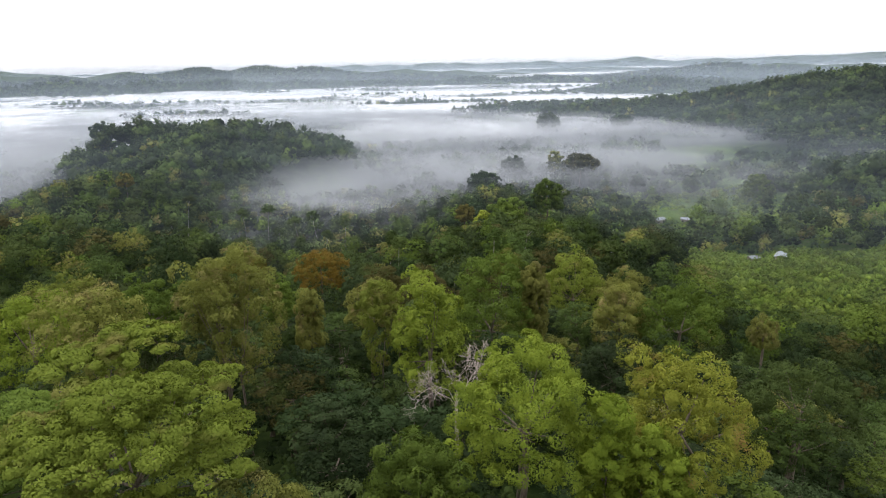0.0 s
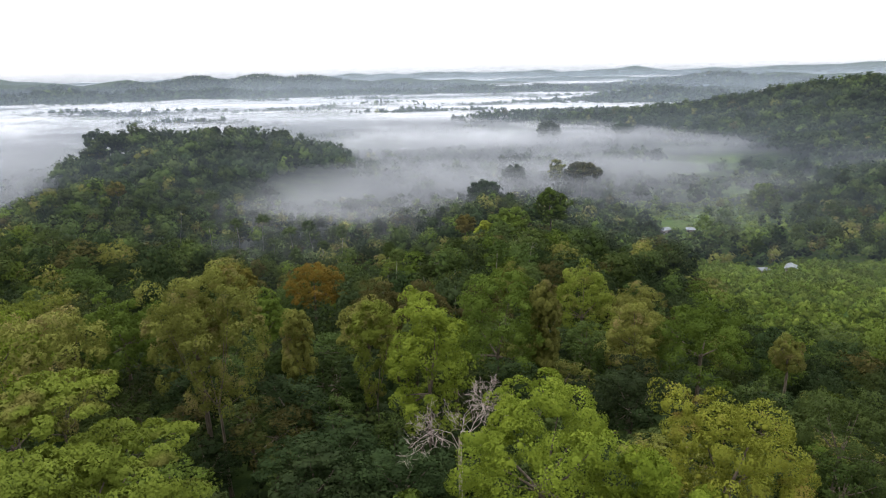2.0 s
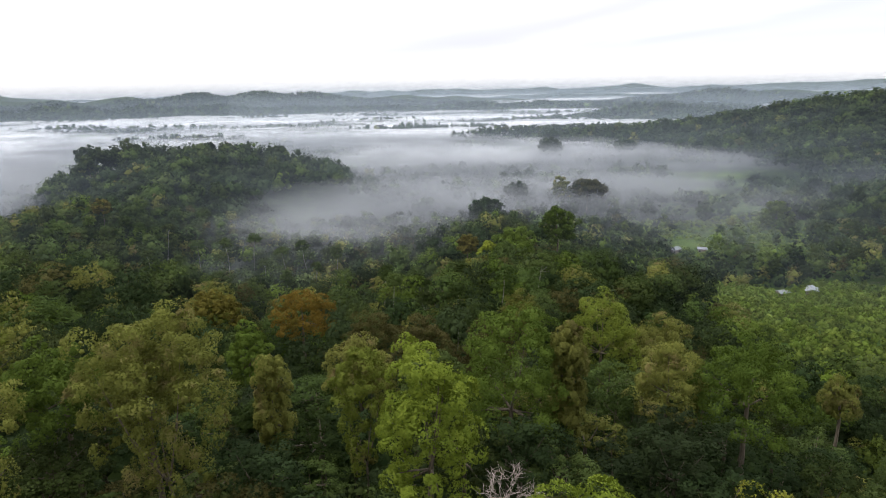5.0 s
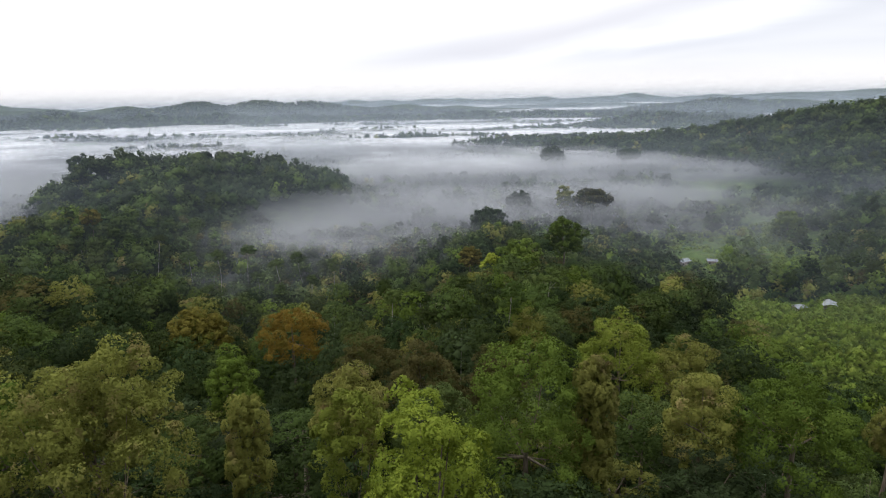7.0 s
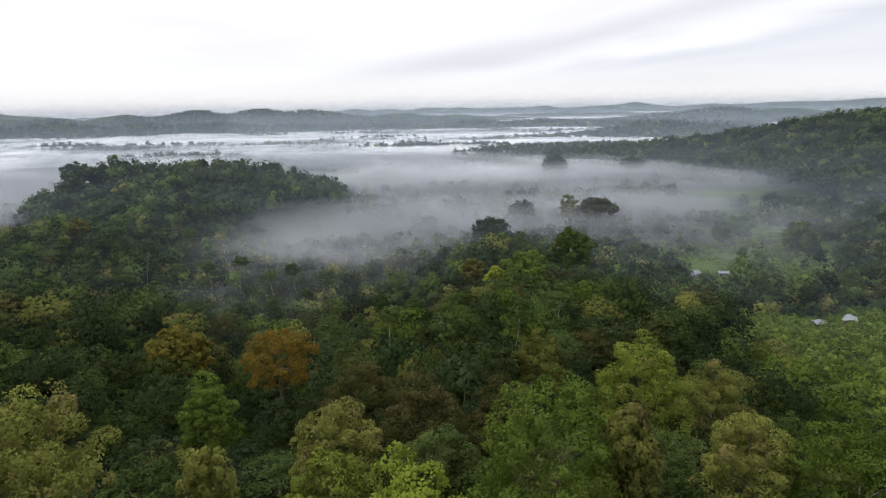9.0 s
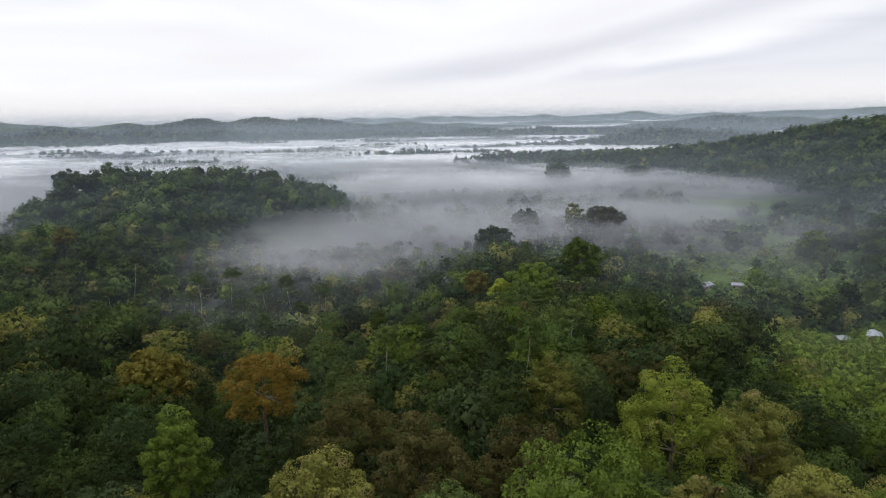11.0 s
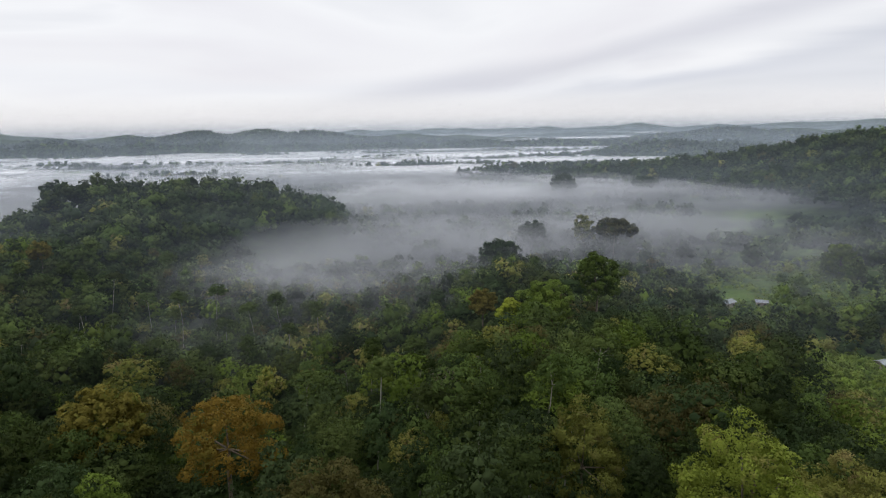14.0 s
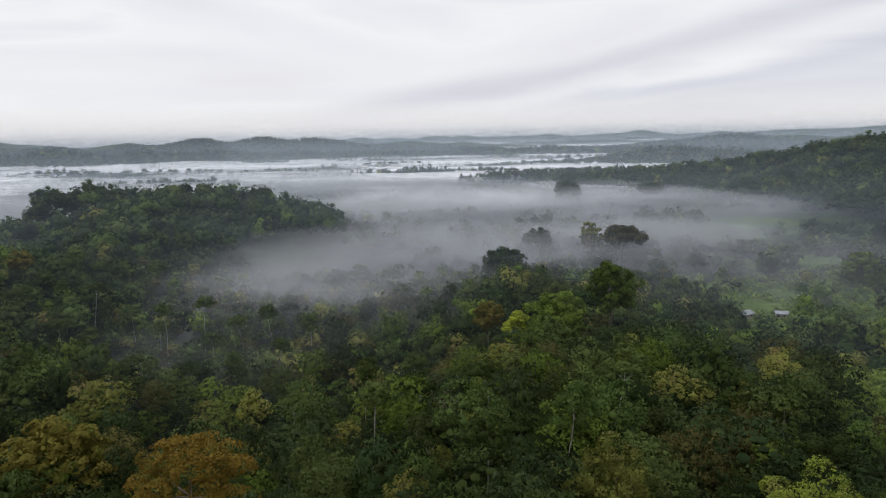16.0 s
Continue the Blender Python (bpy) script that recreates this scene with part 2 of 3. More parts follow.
def mesh_of(name, verts, quads=None, tris=None, normals=None):
    """A mesh from arrays, smooth; normals, where given, one for each vertex."""
    quads = np.zeros((0, 4), int) if quads is None else quads
    tris = np.zeros((0, 3), int) if tris is None else tris
    mesh = bpy.data.meshes.new(name)
    mesh.vertices.add(len(verts))
    mesh.vertices.foreach_set("co", np.asarray(verts, np.float32).ravel())
    mesh.loops.add(4 * len(quads) + 3 * len(tris))
    mesh.loops.foreach_set("vertex_index", np.r_[quads.ravel(), tris.ravel()].astype(np.int32))
    mesh.polygons.add(len(quads) + len(tris))
    starts = np.r_[4 * np.arange(len(quads)), 4 * len(quads) + 3 * np.arange(len(tris))]
    mesh.polygons.foreach_set("loop_start", starts.astype(np.int32))
    mesh.polygons.foreach_set("use_smooth", np.ones(len(starts), bool))
    mesh.update(calc_edges=True)
    if normals is not None:
        mesh.normals_split_custom_set_from_vertices(np.asarray(normals, np.float32).tolist())
    return mesh


def part(name, mesh, mat, parent=None, label=""):
    ob = new(name, mesh)
    if not mesh.materials:
        mesh.materials.append(mat)
    ob.parent = parent
    return tagged(ob, label)


def build_ground():
    rings = np.concatenate([[0], np.geomspace(8, 5600, 150)])
    turns = np.linspace(0, 2 * np.pi, 240, endpoint=False)
    r, a = np.meshgrid(rings[1:], turns, indexing="ij")
    x, y = r * np.sin(a), r * np.cos(a)
    verts = np.stack([x, y, rise(x, y)], -1).reshape(-1, 3)
    n, m = r.shape
    i, j = np.meshgrid(np.arange(n - 1), np.arange(m), indexing="ij")
    k = (j + 1) % m
    quads = np.stack([i * m + j, i * m + k, (i + 1) * m + k, (i + 1) * m + j], -1).reshape(-1, 4)[:, ::-1]
    centre = len(verts)
    verts = np.r_[verts, [[0, 0, float(rise(0, 0))]]]
    tris = np.stack([np.full(m, centre), np.arange(m), (np.arange(m) + 1) % m], -1)
    ground = part("ground", mesh_of("ground", verts, quads, tris), ground_material())
    tagged(ground, "dark leaf litter and undergrowth with grassy valley floor", "ground", kind="structure")


build_ground()

# ---------------------------------------------------------------- trees
def ico(level):
    bm = bmesh.new()
    bmesh.ops.create_icosphere(bm, subdivisions=level, radius=1)
    verts = np.array([v.co[:] for v in bm.verts])
    faces = np.array([[v.index for v in f.verts] for f in bm.faces])
    bm.free()
    return verts, faces


ICO = {1: ico(1),
       0: (np.array([[1, 0, 0], [0, 1, 0], [-1, 0, 0], [0, -1, 0], [0, 0, 1], [0, 0, -1]], float),
           np.array([[0, 1, 4], [1, 2, 4], [2, 3, 4], [3, 0, 4], [1, 0, 5], [2, 1, 5], [3, 2, 5], [0, 3, 5]]))}


def unit(v):
    return v / np.maximum(np.linalg.norm(v, axis=-1, keepdims=True), 1e-9)


def tube(points, radii, sides=6):
    """A tapered limb along points."""
    points, radii = np.asarray(points, float), np.asarray(radii, float)
    ahead = unit(np.gradient(points, axis=0))
    side = unit(np.cross(ahead, (0.31, 0.95, 0.05)))
    up = np.cross(side, ahead)
    a = np.linspace(0, 2 * np.pi, sides, endpoint=False)
    ring = side[:, None] * np.cos(a)[None, :, None] + up[:, None] * np.sin(a)[None, :, None]
    verts = (points[:, None] + ring * radii[:, None, None]).reshape(-1, 3)
    i, j = np.meshgrid(np.arange(len(points) - 1), np.arange(sides), indexing="ij")
    k = (j + 1) % sides
    return verts, np.stack([i * sides + j, i * sides + k, (i + 1) * sides + k, (i + 1) * sides + j], -1).reshape(-1, 4)


def joined(pieces):
    """Several (verts, faces) as one."""
    verts, faces, base = [], [], 0
    for v, f in pieces:
        verts.append(v), faces.append(f + base)
        base += len(v)
    return np.concatenate(verts), np.concatenate(faces)


def leaf_sprays(rng, places, outward, soft_normal, size, droop=0.3, slender=0.6):
    """A pointed, drooping spray of leaves at each place."""
    n = len(places)
    facing = unit(outward + 0.60 * rng.normal(size=(n, 3)))
    facing = np.where((facing * outward).sum(1, keepdims=True) < 0.1, unit(facing + 1.4 * outward), facing)
    along = unit(np.cross(facing, rng.normal(size=(n, 3))))
    across = np.cross(facing, along)
    a = (size * rng.uniform(0.65, 1.4, n))[:, None]
    w = a * slender * rng.uniform(0.8, 1.25, n)[:, None]
    tip = facing * a * droop
    leaf = np.stack([places - along * a * 0.8 - across * w, places + along * a - tip, places - along * a * 0.8 + across * w], 1)[:, [0, 2, 1]][:, ::-1]
    normal = unit(soft_normal + 0.22 * rng.normal(size=(n, 3)))
    return leaf.reshape(-1, 3), np.arange(3 * n).reshape(-1, 3), np.repeat(normal, 3, 0)


def crown_of(rng, centres, radii, sprays, size, inner=1, middle=None, slender=0.6, below=-0.35, whole=0.14, heart_size=0.40, puffs=9):
    """Lobes of foliage: a dense clump inside, and over it small puffs of leaf sprays with dark creases between them."""
    middle = centres.mean(0) - (0, 0, np.ptp(centres[:, 2]) * 0.4 + 1) if middle is None else middle
    count = len(centres)
    heads = unit(rng.normal(size=(count, puffs, 3)) + (0, 0, 0.35))
    swell = rng.uniform(0.80, 1.12, (count, puffs, 1))
    keep_p, keep_n, keep_s = [], [], []
    for k in range(count):
        pick = rng.integers(0, puffs, 3 * sprays)
        head = heads[k][pick]
        leaf = unit(head + 0.95 * rng.normal(size=head.shape))
        ways = head * 0.60 * swell[k][pick] + leaf * 0.50 * rng.uniform(0.8, 1.15, (len(pick), 1))
        spots = centres[k] + ways * radii[k]
        rel = (spots[:, None] - centres[None]) / radii[None]
        buried = ((rel ** 2).sum(-1) < 0.50).any(1)
        good = np.where(~buried & (ways[:, 2] > below))[0][:sprays]
        local = unit((0.65 * leaf + 0.45 * head)[good] / radii[k])
        keep_p.append(spots[good]), keep_n.append(local)
        keep_s.append(unit((1.2 - whole) * local + whole * unit(spots[good] - middle)))
    outer = leaf_sprays(rng, np.concatenate(keep_p), np.concatenate(keep_n), np.concatenate(keep_s), size, slender=slender)
    # the dense heart of each lobe: a knobbly clump
    ball, faces = ICO[inner]
    heart = centres[:, None] + ball[None] * radii[:, None] * rng.uniform(0.75, 1.05, (count, len(ball), 1)) * heart_size
    heart[:, :, 2] -= 0.18 * radii[:, None, 2]
    soft = unit((1.2 - whole) * unit(ball[None] / radii[:, None]) + whole * unit(heart - middle))
    base = len(outer[0])
    knit = (faces[None] + base + (np.arange(count) * len(ball))[:, None, None]).reshape(-1, 3)
    return np.r_[outer[0], heart.reshape(-1, 3)], np.r_[outer[1], knit], np.r_[outer[2], soft.reshape(-1, 3)]


def dome_lobes(rng, width, depth, count, lobe, low=-0.5):
    """Lobes over a dome of the given half-width and half-height, whose top is at z = 0."""
    k = np.arange(count) + 0.5
    z = 1 - (1 - low) * k / count
    a = k * 2.39996 + rng.uniform(0, 6)
    flat = np.sqrt(1 - z ** 2)
    ways = np.stack([flat * np.cos(a), flat * np.sin(a), z], 1) + 0.12 * rng.normal(size=(count, 3))
    lean = rng.uniform(0, 6.28, 3)
    uneven = 1 + 0.13 * np.sin(2 * a + lean[0]) + 0.10 * np.sin(3 * a + lean[1]) * flat
    radii = lobe * rng.uniform(0.72, 1.3, (count, 1)) * np.array([[1.05, 1.05, 0.85]])
    centres = ways * np.array([width - lobe * 0.8, width - lobe * 0.8, depth - lobe * 0.6]) * uneven[:, None]
    centres[:, 2] -= depth
    return centres, radii


def spread_lobes(rng, width, depth, count, lobe):
    """Flat plates of leaves, held apart, over a wide shallow crown."""
    a = np.arange(count) * 2.39996 + rng.uniform(0, 6)
    r = np.sqrt((np.arange(count) + 0.5) / count) * (width - lobe * 0.7)
    centres = np.stack([r * np.cos(a), r * np.sin(a), -depth * (r / width) ** 1.6 - rng.uniform(0, depth * 0.55, count) - lobe * 0.4], 1)
    radii = lobe * rng.uniform(0.8, 1.5, (count, 1)) * np.array([[1.15, 1.15, 0.62]])
    return centres, radii


def column_lobes(rng, width, depth, count, lobe):
    """A narrow column hung with creepers."""
    h = np.linspace(0, 1, count)
    a = np.arange(count) * 2.39996
    swell = (width - lobe * 0.6) * (0.45 + 0.55 * np.sin(2.4 * h + 0.5)) * rng.uniform(0.35, 1.35, count)
    centres = np.stack([swell * np.cos(a), swell * np.sin(a), -lobe * 0.7 - h * (depth - lobe)], 1)
    radii = lobe * rng.uniform(0.5, 1.3, (count, 1)) * np.array([[1, 1, 1.35]])
    return centres, radii


def draped_lobes(rng, width, depth, count, lobe):
    """A dome with curtains of creepers hanging down round the stem."""
    top = int(count * 0.55)
    a = dome_lobes(rng, width, depth * 0.42, top, lobe, low=-0.1)
    b = column_lobes(rng, width * 0.82, depth, count - top, lobe * 0.85)
    b[0][:, 2] -= depth * 0.22
    b[1][:, 2] *= 1.35
    return np.r_[a[0], b[0]], np.r_[a[1], b[1]]


def bough_lobes(rng, width, depth, count, lobe):
    """Shallow cushions of leaves, each held up by a bough of its own, in tiers."""
    boughs = 15
    tops, _ = dome_lobes(rng, width * 0.80, depth, boughs, width * 0.12, low=-0.35)
    each = max(5, count // boughs)
    centres, radii = [], []
    for k in range(boughs):
        a = np.arange(each) * 2.39996 + rng.uniform(0, 6)
        r = np.sqrt((np.arange(each) + 0.4) / each) * width * rng.uniform(0.26, 0.38)
        stretch = rng.uniform(0.75, 1.3)
        centres.append(np.stack([r * np.cos(a) * stretch, r * np.sin(a) / stretch, -0.22 * r ** 1.35 + rng.uniform(-0.3, 0.3, each)], 1) + tops[k])
        radii.append(lobe * rng.uniform(0.7, 1.25, (each, 1)) * np.array([[1.2, 1.2, 0.62]]))
    return np.concatenate(centres), np.concatenate(radii)


SHAPES = {"bough": bough_lobes, "draped": draped_lobes, "dome": dome_lobes, "spread": spread_lobes, "column": column_lobes}


def rainforest_tree(rng, name, shape, width, depth, height, leaf, bark, lobes, lobe, sprays, size, inner=1, slender=0.6, below=-0.35, limbs=7, girth=1.0, heart=0.42):
    """A tree with its base at the origin: trunk with limbs, and crown."""
    tree = new(name)
    centres, radii = SHAPES[shape](rng, width, depth, lobes, lobe)
    centres = centres + (0, 0, height - (centres[:, 2] + radii[:, 2]).max())
    fork = np.array([0, 0, height - depth * (1.25 if shape != "column" else 0.7)])
    bend = rng.uniform(-0.5, 0.5, 2)
    stem_z = np.linspace(-1.0, 1, 7)
    stem = np.stack([bend[0] * np.sin(3 * stem_z), bend[1] * np.sin(2 * stem_z), np.linspace(-1.5, fork[2], 7)], 1)
    stem[:, :2] -= stem[-1, :2]
    thick = (0.011 * height + 0.012 * width) * girth
    pieces = [tube(stem, thick * np.array([1.9, 1.25, 1, 0.92, 0.86, 0.8, 0.7]), 8)]
    for k in rng.choice(lobes, min(limbs, lobes), replace=False):
        end = centres[k]
        mid = fork * 0.45 + end * 0.55 + (0, 0, -0.12 * abs(end[2] - fork[2]))
        pieces.append(tube([fork - (0, 0, 0.4), mid, end], thick * np.array([0.42, 0.24, 0.09]), 5))
    v, f = joined(pieces)
    part("trunk", mesh_of("trunk", v, f), bark, tree)
    v, t, n = crown_of(rng, centres, radii, sprays, size, inner, slender=slender, below=below, heart_size=heart)
    part("crown", mesh_of("crown", v, None, t, n), leaf, tree)
    return tree


def place_tree(tree, x, y, top=None, height=None, turn=0.0):
    """Stand a tree so that its top is at z = top."""
    base = float(rise(x, y)) if top is None else top - height
    tree.matrix_basis = pose(x, y, base, 0, 0, turn)


# single trees: x, y, top, half-width, crown depth, shape, leaf, label
SINGLE = [
    (7.8, 57, 79.6, 7.4, 8.6, "dome", "bright", "broad emergent tree with bright yellow-green rounded crown"),
    (15.2, 52, 75.6, 2.8, 8.0, "dome", "bright", "bright green tree close beside a larger one"),
    (19.5, 51, 73.6, 3.6, 8.0, "dome", "bright", "fresh green tree with loose leafy crown"),
    (-22.5, 38.5, 86.9, 9.8, 7.8, "bough", "yellow", "wide spreading tree with tiers of yellow-green cushions"),
    (-36.5, 47, 79.5, 6.6, 7.0, "bough", "fresh", "spreading fresh green tree with layered crown"),
    (-14, 34, 79.0, 6.0, 5.0, "dome", "olive", "olive green tree with patchy crown"),
    (23.8, 56.5, 78.2, 6.6, 7.6, "dome", "ochre", "yellow-green emergent tree with thinning crown"),
    (57, 90, 58.0, 9.0, 7.5, "dome", "mid", "dull green broad tree on the slope"),
    (-2.6, 48, 74.3, 4.6, 6.0, "dome", "fresh", "dark fresh green tree in the gap"),
    (-33, 91, 79.0, 8.8, 17.0, "draped", "olive", "tall broad tree draped with olive creepers"),
    (-38, 98, 73.0, 5.0, 8.0, "dome", "olive", "tree with thin tan crown"),
    (-25, 107, 66.5, 2.4, 15.0, "column", "olive", "slender tree wrapped in creepers with pale top"),
    (-11, 98, 71.0, 4.2, 13.0, "draped", "yellow", "tan creeper-covered slender tree"),
    (-2.5, 87, 75.5, 5.6, 11.0, "dome", "bright", "fresh green round-headed tree on the spur"),
    (8.5, 108, 72.0, 8.2, 12.0, "dome", "fresh", "large green tree with lumpy crown"),
    (16.0, 105, 71.0, 2.2, 17.0, "column", "olive", "tall stem clad in brown creepers"),
    (34, 157, 57.0, 8.8, 11.0, "dome", "yellow", "bright yellow-green tree with tiered crown"),
    (37, 124, 60.5, 6.0, 8.0, "dome", "olive", "olive tree with loose crown"),
    (48, 119, 62.0, 8.0, 9.0, "dome", "fresh", "broad green tree with brownish patches"),
    (74, 135, 46.5, 3.2, 7.0, "column", "olive", "brown withering tree on the slope"),
    (-52, 104, 70.5, 6.0, 7.0, "dome", "fresh", "green rounded tree on the ridge"),
    (-82, 122, 63.5, 8.0, 8.0, "dome", "yellow", "yellow-green tree on the ridge"),
    (-66, 92, 71.5, 8.0, 8.0, "dome", "bright", "fresh green tree on the ridge"),
    (-49, 81, 76.5, 7.0, 13.0, "draped", "olive", "olive green tree hung with creepers on the ridge"),
    (-37, 179, 52.0, 7.8, 7.0, "dome", "orange", "tree with orange-brown flowering crown"),
    (-66, 197, 46.5, 7.0, 7.0, "dome", "tan", "tan and yellow flowering tree"),
    (-16, 128, 60.5, 6.2, 7.0, "dome", "olive", "olive-brown round tree on the spur"),
    (-3, 121, 60.5, 5.4, 5.5, "dome", "mid", "dark green flat-topped tree"),
    (-43, 153, 53.0, 4.8, 7.5, "dome", "fresh", "fresh green tree with a bright top"),
    (-16, 155, 55.0, 6.5, 8.0, "dome", "brown", "brownish tree among green neighbours"),
    (-4, 135, 61.0, 6.0, 9.0, "dome", "brown", "brown-green tree with thin crown"),
    (8, 139, 58.5, 6.0, 8.0, "dome", "brown", "brown-leaved tree on the spur"),
    (18, 175, 51.0, 7.0, 7.5, "dome", "olive", "olive tree with yellow-brown top"),
    (41, 198, 43.5, 5.5, 7.5, "dome", "brown", "brown tree on the spur's flank"),
    (52, 189, 45.0, 5.0, 7.0, "dome", "mid", "green tree on the spur's flank"),
    (18.4, 283, 37.5, 4.6, 5.0, "dome", "lime", "small lime-yellow tree on the crest"),
    (29, 281, 43.5, 8.5, 8.5, "dome", "fresh", "large green tree on the spur's crest"),
    (9.7, 291, 38.5, 4.2, 4.5, "dome", "tan", "pale tan tree on the spur's crest"),
    (51, 304, 47.0, 7.5, 10.0, "dome", "fresh", "tall round-headed tree standing alone"),
    (29, 446, 27.0, 11.5, 9.0, "dome", "deep", "dark dome-shaped tree above the mist"),
    (110, 502, 29.0, 11.5, 7.0, "dome", "brown", "wide umbrella-shaped tree in the mist"),
    (92, 512, 30.0, 7.0, 9.0, "dome", "olive", "pale round tree in the mist"),
    (141, 853, 31.0, 17.0, 11.0, "dome", "mid", "lone wide tree rising out of the mist"),
    (235, 838, 27.0, 13.0, 8.0, "dome", "deep", "tree half hidden in mist"),
    (58, 520, 25.0, 10.0, 6.0, "dome", "deep", "flat-topped tree in the mist"),
    (-93, 240, 38.0, 3.2, 12.0, "column", "deep", "dark narrow tree wrapped in creepers"),
    (221, 437, 22.0, 9.0, 9.0, "dome", "fresh", "bright round tree beside the pasture"),
    (262, 452, 20.0, 8.0, 8.0, "dome", "mid", "round tree beside the pasture"),
    (-318, 597, 53.0, 9.0, 9.0, "dome", "deep", "tall dark tree at the end of the hill"),
    (-213, 612, 52.0, 6.0, 7.0, "dome", "deep", "dark tree standing above the hilltop forest"),
    (-197, 610, 53.0, 6.5, 7.0, "dome", "mid", "green tree standing above the hilltop forest"),
    (-150, 618, 47.0, 6.0, 6.0, "dome", "deep", "dark tree on the shoulder of the hill"),
    (-243, 505, 31.0, 4.5, 5.0, "dome", "tan", "tan withered tree on the saddle"),
    (-252, 514, 32.0, 5.0, 5.0, "dome", "tan", "pale tan tree on the saddle"),
    (-190, 374, 42.5, 4.5, 5.0, "dome", "tan", "brown withered tree on the saddle"),
    (48.5, 160, 50.5, 6.5, 9.0, "dome", "olive", "olive brown tree beside a yellow-green one"),
    (91, 150, 33.0, 6.0, 8.0, "dome", "deep", "dark tree at the foot of the slope"),
]


def build_singles():
    rng = np.random.default_rng(11)
    for x, y, top, width, depth, shape, leaf, label in SINGLE:
        far = math.hypot(x, y)
        ground = float(rise(x, y))
        height = max(top - ground, depth * 1.5 + 2)
        near = far < 115
        lobe = width * (0.26 if width > 3.5 else 0.42)
        lobe = min(lobe, 1.6 if near else (1.9 if far < 330 else 2.4))
        if far > 400:
            lobe = width * 0.2
        if shape == "spread":
            lobe = width * (0.27 if near else 0.17)
        if shape == "bough":
            lobe = 1.05
        count = {"dome": 2.6 * (width / lobe) ** 1.7 * (1 + depth / width), "spread": 1.0 * (width / lobe) ** 1.9, "bough": 165, "column": 3.2 * depth / lobe * (width / lobe) ** 0.6, "draped": 4.6 * (width / lobe) ** 1.7}[shape]
        count = max(11, min(int(count), 165 if near else 80))
        size = 0.105 if far < 70 else (0.15 if near else (0.17 if far < 205 else (0.32 if far < 320 else 0.5)))
        sprays = int(min(820 if far < 70 else 360 if far < 205 else 220, 14.0 * lobe ** 2 / size ** 2))
        tree = rainforest_tree(rng, "rainforest_tree", shape, width, depth, height, LEAF[leaf], BARK, count, lobe, sprays, size, inner=0, heart=0.22 if far < 205 else 0.42, slender=0.6, below=-0.2 if shape in ("spread", "bough") else -0.5, limbs=16 if shape == "bough" else 7, girth=0.5 if shape in ("spread", "draped", "bough") else 1.0)
        tagged(tree, label, "tree")
        place_tree(tree, x, y, top, height, rng.uniform(0, 360))


build_singles()


# ---------------------------------------------------------------- the forest between them
def clearing(x, y):
    """Where the scrub field lies: no tall trees."""
    return (x > 99 + 0.35 * np.maximum(y - 254, 0) + 4 * np.sin(y / 11)) & (x < 0.80 * y + 20) & (y > 200 + 5 * np.sin(x / 7)) & (y < 316 + 6 * np.sin(x / 9))


def pasture(x, y):
    return (x > 128) & (x < 232) & (y > 352) & (y < 478)


def scatter(rng, x0, x1, y0, y1, gap):
    """Places on a jittered lattice."""
    xs, ys = np.meshgrid(np.arange(x0, x1, gap), np.arange(y0, y1, gap))
    xs = xs + (np.arange(len(xs)) % 2)[:, None] * gap * 0.5
    x = xs.ravel() + rng.uniform(-0.42, 0.42, xs.size) * gap
    y = ys.ravel() + rng.uniform(-0.42, 0.42, xs.size) * gap
    return x, y


def clear_of_singles(x, y, slack=0.55):
    ok = np.ones(len(x), bool)
    for sx, sy, _, width, _, _, _, _ in SINGLE:
        ok &= np.hypot(x - sx, y - sy) > width * slack + 1.5
    return ok


FILL_KINDS = [
    ("dome", 4.6, 5.5, "mid", BARK, 28, 1.35), ("dome", 5.4, 5.5, "mid", BARK, 32, 1.4), ("dome", 4.0, 6.5, "deep", BARK, 28, 1.3),
    ("dome", 5.0, 6.0, "fresh", BARK, 30, 1.35), ("spread", 5.4, 3.6, "mid", BARK, 36, 1.6), ("dome", 5.0, 5.5, "olive", BARK, 30, 1.35),
    ("column", 3.0, 10.0, "mid", BARK, 22, 1.5), ("dome", 4.4, 5.0, "deep", BARK, 28, 1.3), ("dome", 4.8, 6.0, "brown", BARK, 28, 1.35),
]
FILL_ODDS = [0.17, 0.11, 0.27, 0.05, 0.04, 0.05, 0.06, 0.21, 0.04]
FILL_LABELS = {"mid": "green rainforest tree in closed forest", "deep": "dark green rainforest tree in closed forest",
               "fresh": "fresh green rainforest tree in closed forest", "olive": "olive green rainforest tree in closed forest",
               "brown": "brownish rainforest tree in closed forest"}
REACH = 158.0


def in_view(x, y, slack=18.0):
    return np.abs(x) < 0.80 * np.maximum(y + 6, 0) + slack + np.where(y < 60, 24, 0)


def build_near_forest():
    rng = np.random.default_rng(5)
    models = []
    for shape, width, depth, leaf, bark, count, lobe in FILL_KINDS:
        tree = rainforest_tree(rng, "rainforest_tree", shape, width, depth, 24.0, LEAF[leaf], bark, count, lobe, 185, 0.165, inner=0, slender=0.62, heart=0.2)
        models.append(tagged(tree, FILL_LABELS[leaf], "tree", "forest trees"))
    x, y = scatter(rng, -230, 230, -34, REACH, 9.7)
    ok = in_view(x, y) & ~clearing(x, y) & clear_of_singles(x, y) & (np.hypot(x, y) < REACH) & (np.hypot(x, y) > 9)
    x, y = x[ok], y[ok]
    first = {}
    for px, py in zip(x, y):
        k = int(rng.choice(len(models), p=FILL_ODDS))
        if py < 80:
            k = int(rng.choice([0, 2, 3, 7], p=[0.22, 0.36, 0.08, 0.34]))
